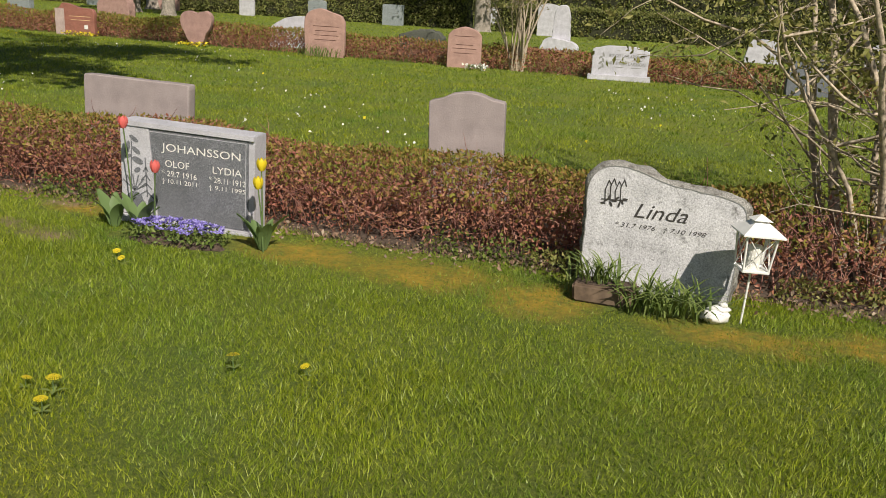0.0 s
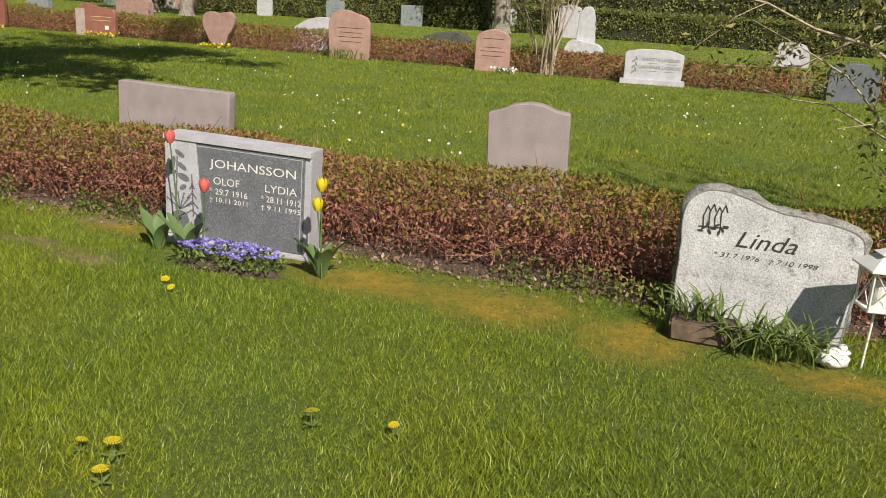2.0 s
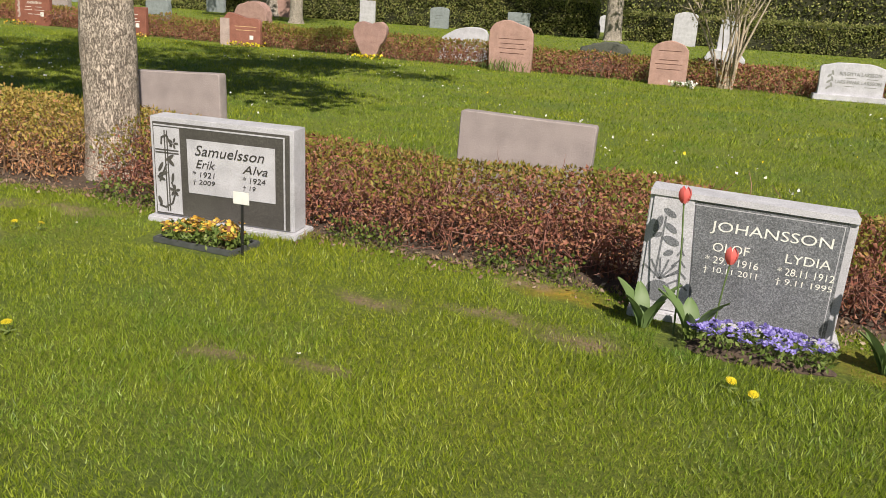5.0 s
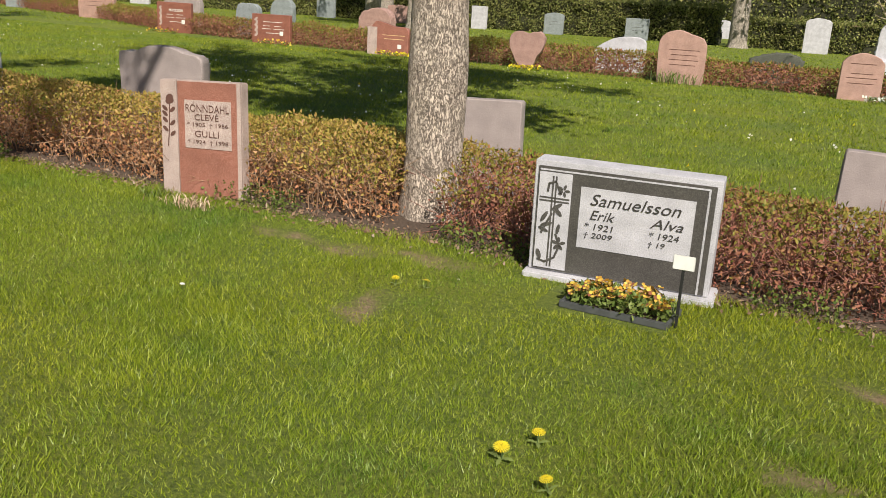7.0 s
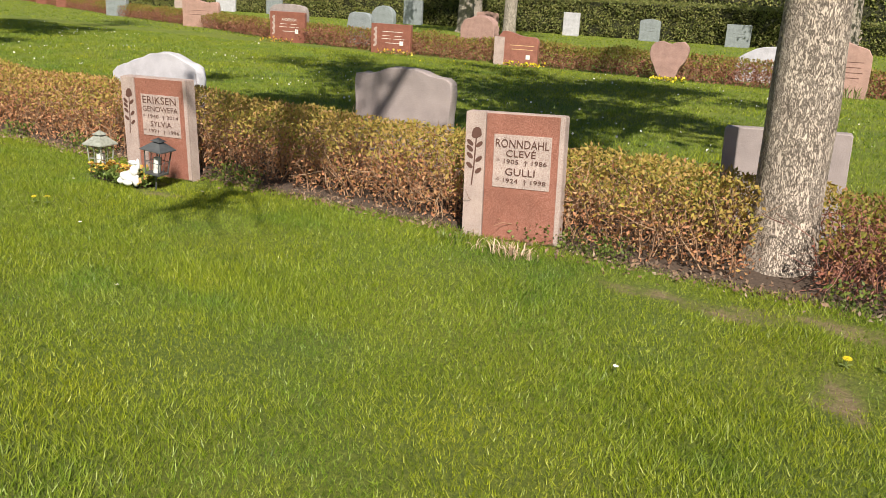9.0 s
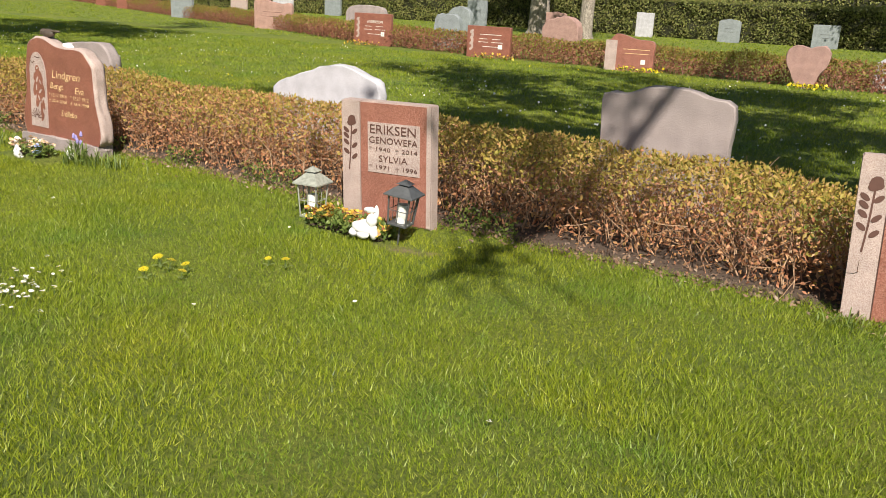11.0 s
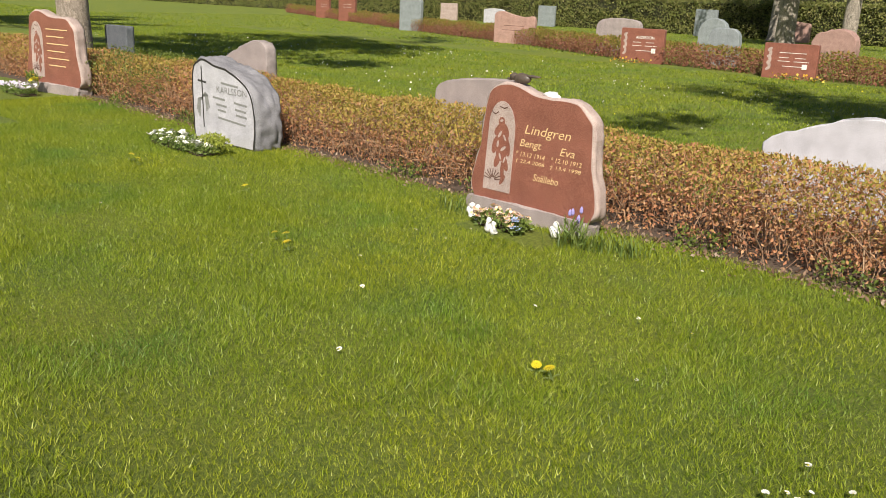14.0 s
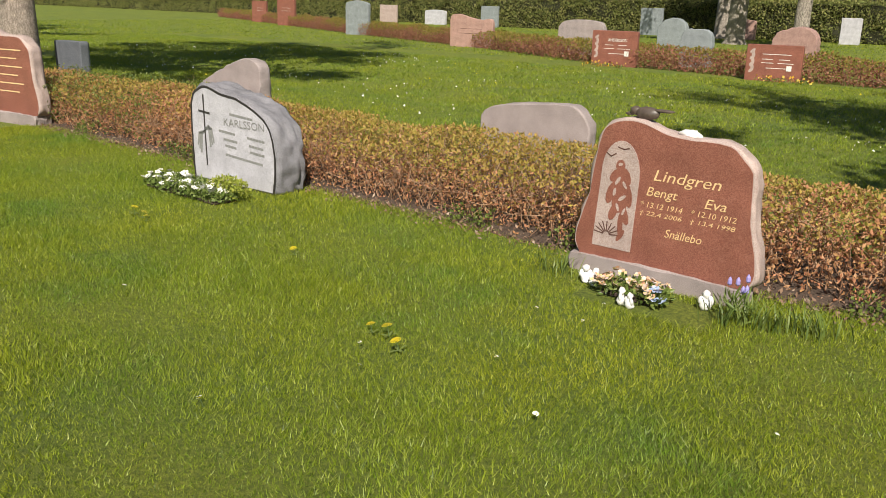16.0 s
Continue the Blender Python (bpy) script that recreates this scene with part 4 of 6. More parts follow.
# stones of the row behind the hedge, seen from behind
def back_stone(x, y, outline, depth, mat, label, seed, rough=0.006, turn=7.0, tilt=0.0):
    g = gravestone(x, y, label, "graves behind the low hedge", turn, 0, tilt)
    part("slab", bm_rough_slab(smooth_outline(outline, 0.05, rough * 0.7, seed), depth, rough, seed, chamfer=0.008), mat, g, smooth="flanks")
    part("base", bm_box(-0.04, -0.05, -0.04, max(p[0] for p in outline) + 0.04, depth + 0.08, 0.05, 0.008), GREY_ROUGH, g)
    return g


def boxy(w, h):
    return [(0, 0), (0, h * 0.5), (0, h - 0.012), (0.012, h), (w * 0.5, h), (w - 0.012, h), (w, h - 0.012), (w, h * 0.5), (w, 0)]


back_stone(-5.176, 5.66, boxy(0.94, 0.677), 0.14, PINK_GREY, "wide low pinkish grey gravestone seen from behind", 11, 0.002, 6.5, 1.9)
back_stone(-2.137, 5.76, [(0, 0), (0, 0.4), (0, 0.70), (0.008, 0.713), (0.09, 0.73), (0.17, 0.765), (0.28, 0.78), (0.38, 0.765), (0.465, 0.73), (0.548, 0.713), (0.556, 0.70), (0.556, 0.4), (0.556, 0)], 0.15, PINK_GREY, "arched pinkish grey gravestone dappled with shade", 12, 0.003, 9.5, -2)
back_stone(-8.177, 5.79, boxy(0.81, 0.69), 0.15, PINK_GREY, "plain light grey gravestone behind the tree trunk", 13, 0.002, 9.4, -1.7)
back_stone(-11.299, 5.64, [(0, 0), (0, 0.5), (0, 0.79), (0.14, 0.80), (0.26, 0.845), (0.40, 0.87), (0.58, 0.865), (0.70, 0.825), (0.89, 0.78), (0.89, 0.5), (0.88, 0)], 0.15, PINK_GREY, "wavy-topped pinkish grey gravestone in dappled shade", 14)
back_stone(-14.581, 5.71, [(0, 0), (0, 0.40), (0.0, 0.53), (0.06, 0.575), (0.27, 0.64), (0.52, 0.71), (0.66, 0.735), (0.82, 0.715), (1.0, 0.64), (1.11, 0.585), (1.135, 0.53), (1.135, 0.4), (1.12, 0)], 0.16, PALE, "pale gravestone with a low peaked top", 15, 0.012, 7.6, -3)
back_stone(-17.825, 5.45, [(0, 0), (0, 0.55), (0.03, 0.66), (0.18, 0.72), (0.55, 0.78), (0.84, 0.80), (0.95, 0.72), (1.0, 0.62), (1.0, 0)], 0.16, PINK_GREY, "low pinkish rounded gravestone above the hedge", 16, 0.01, 4.5, 2.9)
back_stone(-21.9, 5.5, [(0, 0), (0, 0.45), (0.03, 0.56), (0.35, 0.72), (0.65, 0.84), (0.82, 0.86), (0.93, 0.80), (0.97, 0.6), (0.97, 0)], 0.18, PINK_GREY, "pinkish natural gravestone behind the hedge", 17, 0.015)
back_stone(1.05, 5.9, boxy(1.1, 0.72), 0.15, PINK_GREY, "grey gravestone half hidden by the shrub", 18, 0.003)
back_stone(-26.15, 5.9, boxy(0.62, 0.82), 0.16, SLATE, "dark gravestone beside the second tree", 19, 0.003)
back_stone(-28.9, 5.8, [(0, 0), (0, 0.5), (0.1, 0.68), (0.4, 0.75), (0.7, 0.7), (0.8, 0.5), (0.8, 0)], 0.18, PINK, "rounded pink gravestone far behind the hedge", 20, 0.012)


# the second row across the lawn
def far_stone(x, outline, depth, mat, label, seed, rough=0.004, back=0.0, y=None, bars=None, ink=None):
    yy = far_row(x) + back if y is None else y
    w = max(p[0] for p in outline)
    turn = max(8.0, math.degrees(math.atan2(far_row(x) - far_row(x + 1), 1)) * 0.3) if y is None else 4
    g = gravestone(x, yy, label, "graves of the far rows", turn)
    part("slab", bm_rough_slab(smooth_outline(outline, 0.07, rough * 0.6, seed), depth, rough, seed), mat, g, smooth="flanks")
    if bars:
        strokes("lettering_bar", [[(w * a, z), (w * c, z)] for a, c, z in bars], 0.006, ink, g, -0.003)
    return g


def arch(w, h, s=0.8):
    return [(0, 0), (0, h * 0.5), (0.01, h * s), (w * 0.12, h * (s + 1) / 2), (w * 0.5, h), (w * 0.88, h * (s + 1) / 2), (w - 0.01, h * s), (w, h * 0.5), (w, 0)]


g = far_stone(-2.97, [(0, 0.0), (0, 0.3), (0.0, 0.62), (0.14, 0.66), (0.3, 0.70), (0.86, 0.70), (1.02, 0.66), (1.14, 0.62), (1.14, 0.3), (1.14, 0)], 0.14, WHITE_STONE, "white marble gravestone with grey lettering", 31, bars=((0.40, 0.55, 0.43), (0.72, 0.88, 0.43), (0.40, 0.55, 0.28), (0.70, 0.88, 0.28)), ink=INK_GREY)
words("BIRGITTA LARSSON", 0.34, 0.475, 0.72, INK_GREY, g, -0.003, 0.065)
words("LARS EINAR LARSSON", 0.28, 0.325, 0.80, INK_GREY, g, -0.003, 0.065)
ovals("carved_flower", [(0.17 + 0.05 * (k % 2), 0.24 + 0.055 * k, 0.10, 0.04, 40 + 70 * (k % 2)) for k in range(6)], INK_GREY, g, -0.003)
part("base", bm_box(-0.07, -0.06, 0, 1.21, 0.25, 0.11, 0.01), GREY_LIGHT, g)
far_stone(-6.15, arch(0.74, 0.88), 0.15, PINK, "light pink gravestone with carved top", 32, bars=((0.2, 0.8, 0.68), (0.25, 0.75, 0.5), (0.15, 0.85, 0.42), (0.2, 0.8, 0.32)), ink=INK_BROWN)
far_stone(-9.62, [(0, 0), (-0.03, 0.5), (-0.02, 0.85), (0.1, 1.0), (0.35, 1.07), (0.6, 1.0), (0.85, 0.92), (0.92, 0.8), (0.93, 0.4), (0.92, 0)], 0.16, PINK, "tall pink gravestone with sloping top", 33, bars=((0.2, 0.85, 0.68), (0.25, 0.8, 0.58), (0.22, 0.85, 0.48), (0.25, 0.8, 0.38)), ink=INK_BROWN)
far_stone(-13.03, [(0.25, 0), (0.10, 0.25), (-0.02, 0.5), (0.0, 0.72), (0.15, 0.82), (0.33, 0.79), (0.40, 0.77), (0.48, 0.79), (0.66, 0.82), (0.78, 0.70), (0.76, 0.5), (0.62, 0.25), (0.5, 0)], 0.2, PINK_ROUGH, "rough pink heart-shaped gravestone", 34, 0.02)
g = far_stone(-17.03, [(0, 0), (0, 0.4), (0.02, 0.64), (0.12, 0.68), (0.22, 0.80), (0.42, 0.78), (0.7, 0.70), (1.08, 0.66), (1.1, 0.4), (1.1, 0)], 0.16, RED, "red gravestone with light arched side panel", 35, bars=((0.38, 0.92, 0.48), (0.42, 0.9, 0.39)), ink=INK_GOLD)
part("side_panel", bm_plate(rect(0.01, 0.0, 0.27, 0.66), 0.01, -0.008), PINK_LIGHT, g)
part("plaque", bm_plate(rect(0.83, 0.17, 0.93, 0.27), 0.01, -0.012), WHITE_PAINT, g)
for fx, fw, fh, lab in ((-20.85, 1.16, 0.76, "red gravestone with white lettering and carved flower"), (-25.2, 1.2, 0.87, "wide red gravestone with white lettering")):
    g = far_stone(fx, boxy(fw, fh), 0.16, RED_DEEP, lab, 36, 0.002, bars=(*(((0.30, 0.80, fh * 0.74),) if fx > -23 else ()), (0.3, 0.48, fh * 0.6), (0.6, 0.78, fh * 0.6), (0.28, 0.5, fh * 0.5), (0.58, 0.85, fh * 0.5), (0.38, 0.75, fh * 0.36)), ink=INK_WHITE)
    ovals("carved_flower", [(0.13 + 0.02 * (k % 2), fh * (0.28 + 0.09 * k), 0.13, 0.07, 40 + 60 * (k % 2)) for k in range(7)], PINK_LIGHT, g, -0.004)
    if fx < -23:
        words("ANDERSSON", fw * 0.36, fh * 0.70, fw * 0.42, INK_WHITE, g, -0.004, fh * 0.085)
    part("plaque", bm_plate(rect(fw * 0.74, fh * 0.3, fw * 0.83, fh * 0.44), 0.01, -0.012), WHITE_PAINT, g)
far_stone(-32.9, [(0, 0), (0, 0.5), (0.02, 0.98), (0.3, 1.07), (0.7, 0.98), (1.2, 0.9), (1.6, 0.92), (1.65, 0.5), (1.62, 0)], 0.18, PINK, "reddish wave-topped gravestone of the far row", 38, bars=((0.25, 0.75, 0.6), (0.2, 0.8, 0.45)), ink=INK_BROWN)
far_stone(-41.2, arch(1.2, 1.4, 0.9), 0.2, BLUE_GREY, "tall bluish grey gravestone of the far row", 39, 0.015)
far_stone(-51.0, boxy(1.2, 1.3), 0.2, RED_DEEP, "dark red gravestone far along the row", 40, 0.004, bars=((0.3, 0.8, 0.9), (0.3, 0.8, 0.75)), ink=INK_WHITE)
far_stone(-56.0, boxy(1.1, 1.2), 0.2, RED_DEEP, "dark red gravestone with a light cross", 41, 0.004, bars=((0.4, 0.85, 0.8), (0.4, 0.8, 0.65)), ink=INK_WHITE)
far_stone(0.85, [(0, 0), (-0.02, 0.4), (0.05, 0.66), (0.25, 0.72), (0.6, 0.7), (0.88, 0.6), (0.92, 0.3), (0.9, 0)], 0.2, SLATE, "dark bluish slate gravestone behind the shrub", 42, 0.02)
# behind the second hedge
far_stone(-11.7, [(0, 0), (0, 0.45), (0.1, 0.56), (0.4, 0.73), (0.75, 0.80), (1.05, 0.78), (1.18, 0.68), (1.18, 0)], 0.2, PALE, "low whitish rounded gravestone behind the second hedge", 43, 0.01, 2.0)
far_stone(-8.2, [(0, 0), (0, 0.45), (0.2, 0.58), (0.55, 0.66), (0.95, 0.64), (1.12, 0.5), (1.12, 0)], 0.4, BOULDER, "dark mossy boulder gravestone behind the hedge", 44, 0.04, 2.2)
far_stone(-23.6, [(0, 0), (0, 0.6), (0.1, 0.9), (0.4, 0.95), (0.75, 0.88), (0.82, 0.5), (0.8, 0)], 0.25, BLUE_GREY, "mottled grey natural gravestone", 45, 0.02, 2.0)
far_stone(-28.6, [(0, 0), (0, 0.8), (0.2, 0.98), (0.8, 1.03), (1.4, 0.95), (1.5, 0.7), (1.5, 0)], 0.25, PINK_GREY, "low pinkish rounded gravestone far off", 46, 0.01, 2.0)
far_stone(-27.6, [(0, 0), (0, 0.7), (0.2, 1.0), (0.6, 1.1), (0.95, 0.9), (1.0, 0)], 0.3, BLUE_GREY, "grey rock gravestone far off", 47, 0.03, y=27.5)
far_stone(-23.9, [(0, 0), (-0.02, 0.5), (0.1, 0.75), (0.4, 0.85), (0.8, 0.95), (1.2, 0.8), (1.35, 0.5), (1.35, 0)], 0.5, PINK_ROUGH, "rough pinkish boulder gravestone", 48, 0.05, y=28.2)
g = far_stone(-6.1, [(0, 0), (0.02, 0.6), (0.06, 1.2), (0.2, 1.42), (0.42, 1.44), (0.52, 1.2), (0.58, 0.6), (0.6, 0)], 0.3, PALE, "tall pale natural gravestone on a stone slab", 49, 0.03, y=28.7)
part("base", bm_rough_slab(smooth_outline([(-0.35, 0), (-0.3, 0.15), (-0.1, 0.4), (0.7, 0.3), (0.9, 0.12), (0.9, 0)], 0.08, 0.01, 9), 0.7, 0.02, 9, front=-0.3), PALE, g)
far_stone(0.0, [(0, 0), (0.1, 0.5), (0.2, 0.72), (0.9, 0.7), (1.1, 0.3), (1.1, 0)], 0.2, WHITE_STONE, "white gravestone far behind the shrub", 50, 0.004, y=30.0)
far_stone(3.6, [(0, 0), (0.0, 0.5), (0.3, 0.8), (0.9, 0.75), (1.1, 0.4), (1.1, 0)], 0.2, WHITE_STONE, "white peaked gravestone far behind the shrub", 51, 0.004, y=30.0)
# before the tall hedge
for i, (hx, w, h, mat, lab) in enumerate(((-25.9, 0.85, 1.15, PALE, "pale upright gravestone before the tall hedge"), (-21.8, 1.0, 1.05, BLUE_GREY, "bluish grey gravestone before the tall hedge"), (-17.6, 1.1, 1.02, BLUE_GREY, "grey framed gravestone before the tall hedge"),
        (-9.55, 1.05, 1.5, PALE, "tall whitish gravestone before the tall hedge"), (-35.9, 1.2, 1.35, BLUE_GREY, "bluish rounded gravestone before the tall hedge"), (-31.1, 1.3, 0.95, PINK, "small pinkish gravestone by a tree"), (-46.5, 1.2, 1.2, BLUE_GREY, "grey gravestone far along the tall hedge"), (-51.0, 1.6, 0.9, PALE, "low pale gravestone far along the tall hedge"), (-55.0, 1.4, 1.1, PINK_LIGHT, "light pink gravestone far along the tall hedge"))):
    far_stone(hx, arch(w, h, 0.9) if i % 2 else boxy(w, h), 0.2, mat, lab, 60 + i, 0.012, y=41.6, bars=((0.3, 0.75, h * 0.6), (0.3, 0.7, h * 0.45)) if i in (1, 2) else None, ink=INK_DARK)

for i, (hx, hy, w, h, mat) in enumerate(((-13.6, 54, 1.0, 1.0, PINK_LIGHT), (-16.5, 56, 1.2, 1.1, PALE), (-8.5, 53, 1.1, 1.3, PINK), (-4.5, 55, 1.0, 1.2, PALE), (-1.0, 52, 0.9, 1.2, PINK_LIGHT), (3.0, 55, 1.1, 1.2, BLUE_GREY))):
    far_stone(hx, arch(w, h, 0.85) if i % 2 else boxy(w, h), 0.2, mat, "small distant gravestone beyond the tall hedge", 80 + i, 0.01, y=hy)


# ---- trees and shrubs ----
def limb_path(p, d, length, k, wander, rise):
    pts, q, w = [Vector(p)], Vector(p), Vector(d).normalized()
    for _ in range(k - 1):
        w = (w + Vector(rng.normal(0, wander, 3)) + Vector((0, 0, rise))).normalized()
        q = q + w * length / (k - 1)
        pts.append(q.copy())
    return pts


def trunk_bm(r, height, seed, flare=0.22, sides=40, rings=60):
    bm = bmesh.new()
    rows = []
    for j in range(rings + 1):
        z = height * (j / rings) ** 1.3
        row = []
        for i in range(sides):
            a = 2 * math.pi * i / sides
            d = Vector((math.cos(a), math.sin(a), 0))
            rr = r * (1 - 0.06 * z) + flare * r * math.exp(-z / 0.12) * (1 + 0.6 * math.sin(4 * a + seed))
            rr += 0.010 * noise.noise(Vector((d.x * 7, d.y * 7, z * 2.5 + seed))) + 0.012 * noise.noise(Vector((d.x * 2, d.y * 2, z * 1.5 + seed)))
            row.append(bm.verts.new((d.x * rr + 0.03 * math.sin(z * 0.9 + seed), d.y * rr, z - 0.01)))
        rows.append(row)
    for a, c in zip(rows, rows[1:]):
        for i in range(sides):
            bm.faces.new((a[i], a[(i + 1) % sides], c[(i + 1) % sides], c[i]))
    return bm


def tree(x, y, r, label, crown, count, mat=None, seed=1, leaf=0.11, fork=2.3, boughs=()):
    """A broad tree: flared trunk, limbs that fork twice, and leaves in clumps with gaps."""
    t = thing("tree", pose(x, y, 0), label, "tree", "trees among the graves")
    part("trunk", trunk_bm(r, fork + 1.4, seed), mat or BARK_GREY, t, smooth=True)
    paths, radii, ends = [], [], []
    for i in range(9):
        a = i * 2.4 + seed
        p = limb_path((0, 0, fork + 0.14 * i), (math.cos(a), math.sin(a), 0.8), crown * rng.uniform(0.75, 1.1), 6, 0.16, 0.12)
        paths.append(p)
        radii.append(np.linspace(r * 0.42, 0.02, 6))
        for _ in range(7):
            k = rng.integers(1, 5)
            d = unit(rng.normal(size=3) + np.array((p[-1] - p[0]).normalized()) * 0.8)
            s = limb_path(p[k].lerp(p[k + 1], rng.random()), d, crown * rng.uniform(0.3, 0.55), 6, 0.2, 0.05)
            paths.append(s)
            radii.append(np.linspace(r * 0.14, 0.006, 6))
            ends += [s[3], s[4], s[5]]
    for px, py, pz in boughs:
        end = Vector((px, py, pz))
        k = 6
        p = [Vector((0, 0, fork)).lerp(end, i / (k - 1)) + Vector((0.12 * math.sin(i * 2.1), 0, 0.5 * math.sin(math.pi * i / (k - 1)))) for i in range(k)]
        paths.append(p)
        radii.append(np.linspace(r * 0.36, 0.03, 6))
        for i in range(16):
            s = limb_path(p[i % 4 + 1].lerp(p[i % 4 + 2], rng.random()), rng.normal(size=3) + np.array((0, -0.5, 0)), rng.uniform(0.5, 1.1), 6, 0.25, 0.05)
            paths.append(s)
            radii.append(np.linspace(r * 0.12, 0.006, 6))
        for _ in range(14):
            paths.append(limb_path(p[-1].lerp(p[-2], 0.5 * rng.random()), rng.normal(size=3), rng.uniform(0.5, 1.0), 6, 0.3, 0.0))
            radii.append(np.linspace(0.025, 0.006, 6))
    tubes("limbs", np.array([[list(q) for q in p] for p in paths]), np.array(radii), mat or BARK_GREY, t, 6)
    e = np.array([list(q) for q in ends])
    c = e[rng.integers(0, len(e), count)] + rng.normal(0, 0.04 * crown + 0.05, (count, 3))
    c[:, 2] = np.maximum(c[:, 2], fork)
    tagged(leaves("crown", c, leaf, LEAF_TREE, t, slim=0.8), kind="stuff")
    return t


tree(-7.60, 4.92, 0.195, "large tree with rough pale grey fissured bark", 6.2, 14000, seed=1, leaf=0.2, fork=5.0, boughs=((1.0, -6.6, 6.4),))
tree(-25.9, 5.3, 0.26, "large tree with pale fissured bark beside a red grave", 8.0, 19000, seed=2, leaf=0.2, fork=4.6)
tree(-43.0, 6.0, 0.27, "large tree further along the row of graves", 6.4, 16000, seed=4, leaf=0.2, fork=3.4)
for i, (tx, ty, tr) in enumerate(((-12.35, 41.8, 0.42), (-31.4, 41.9, 0.5), (-25.2, 34.5, 0.30), (-28.4, 36.0, 0.40))):
    tree(tx, ty, tr, "grey-barked tree near the tall hedge", 4.2, 5000, BARK_FAR, 3 + i, 0.16)


def shrub(x, y, stems, height, spread, leaf_count, leaf, label, stem_r=0.022, lean=0.35, low=0.35):
    s = thing("shrub", pose(x, y, 0), label, "shrub", "shrubs")
    paths, radii, tw, twr, ends = [], [], [], [], []
    for i in range(stems):
        a = rng.uniform(0, 2 * np.pi)
        u = (i + 0.5) / stems - 0.5
        p0 = np.array([u * spread * 0.42, math.sin(a) * spread * 0.1, 0])
        p = limb_path(p0, (u * lean * 2, math.sin(a) * lean * 0.5, 1), height * rng.uniform(0.7, 1.1), 8, 0.13, 0.03)
        paths.append(p)
        radii.append(np.linspace(stem_r * rng.uniform(0.6, 1.3), 0.005, 8))
        for _ in range(11):
            k = rng.integers(1, 7)
            d = unit(rng.normal(size=3) * [1, 1, 0.5] + np.array([0, 0, 0.25]))
            q = limb_path(p[k].lerp(p[min(k + 1, 7)], rng.random()), d, spread * rng.uniform(0.25, 0.7), 6, 0.22, 0.02)
            if q[-1].z < low or any(v.y + y < 4.35 and v.z < 1.3 for v in q) or any(v.x + x < -1.2 and v.z < 1.2 for v in q):
                continue
            tw.append(q)
            twr.append(np.linspace(stem_r * 0.34, 0.0018, 6))
            ends += q[2:]
            for _ in range(3):
                k2 = rng.integers(1, 5)
                d2 = unit(rng.normal(size=3))
                q2 = limb_path(q[k2], d2, spread * rng.uniform(0.1, 0.25), 6, 0.25, 0.0)
                if any(v.y + y < 4.35 and v.z < 1.3 for v in q2):
                    continue
                tw.append(q2)
                twr.append(np.linspace(0.003, 0.001, 6))
                ends += q2[2:]
    for p, r in zip(paths, radii):
        tubes("stem", [[list(q) for q in p]], [r], STEM_BARK, s, 7)
    tagged(tubes("twigwork", np.array([[list(q) for q in p] for p in tw]), np.array(twr), STEM_BARK, s, 4), kind="stuff")
    e = np.array([list(q) for q in ends])
    c = e[rng.integers(0, len(e), leaf_count)] + rng.normal(0, 0.035, (leaf_count, 3))
    c = c[(c[:, 2] > 1.05) | (rng.random(leaf_count) < 0.22)]
    tagged(leaves("foliage", c, leaf, LEAF_SHRUB, s, slim=0.45), kind="stuff")
    return s


rng = np.random.default_rng(11)
shrub(0.98, 5.15, 16, 3.0, 2.0, 17000, 0.046, "leggy multi-stemmed shrub with sparse small leaves", 0.029, 0.4)
shrub(-4.7, 18.6, 14, 3.0, 0.7, 1500, 0.06, "thin upright multi-stemmed shrub in the far row", 0.03, 0.12)


# ---- flowers and grave goods ----
def bm_flower(r, petals=5, cup=0.3, wide=0.75):
    """One open bloom: cupped petals round a small eye, facing up."""
    bm = bmesh.new()
    for i in range(petals):
        a = 2 * math.pi * i / petals
        d, s = Vector((math.cos(a), math.sin(a), 0)), Vector((-math.sin(a), math.cos(a), 0))
        lift = Vector((0, 0, 1))
        q = [d * r * 0.12, d * r * 0.55 + s * r * wide * 0.5 + lift * r * cup * 0.5, d * r + s * r * 0.28 + lift * r * cup, d * r * 0.98 - s * r * 0.28 + lift * r * cup, d * r * 0.55 - s * r * wide * 0.5 + lift * r * cup * 0.5]
        bm.faces.new([bm.verts.new(v + lift * 0.0007 * i) for v in q])
    return bm


def flower_mesh(name, r, mat, petals=5, cup=0.3, wide=0.75):
    bm = bm_flower(r, petals, cup, wide)
    me = bpy.data.meshes.new(name)
    bm.to_mesh(me)
    bm.free()
    me.materials.append(mat)
    return me


def scatter_blooms(parent, me, spots, tilt=35, name="flower"):
    """One object for each bloom, on shared meshes; spots in the parent's own frame."""
    for i, (x, y, z) in enumerate(spots):
        ob = new(name, me if not isinstance(me, list) else me[i % len(me)])
        ob.parent = parent
        ob.matrix_local = pose(x, y, z, rng.normal(30, 18), rng.normal(0, 18), rng.uniform(0, 360)) @ Matrix.Scale(rng.uniform(0.8, 1.2), 4)


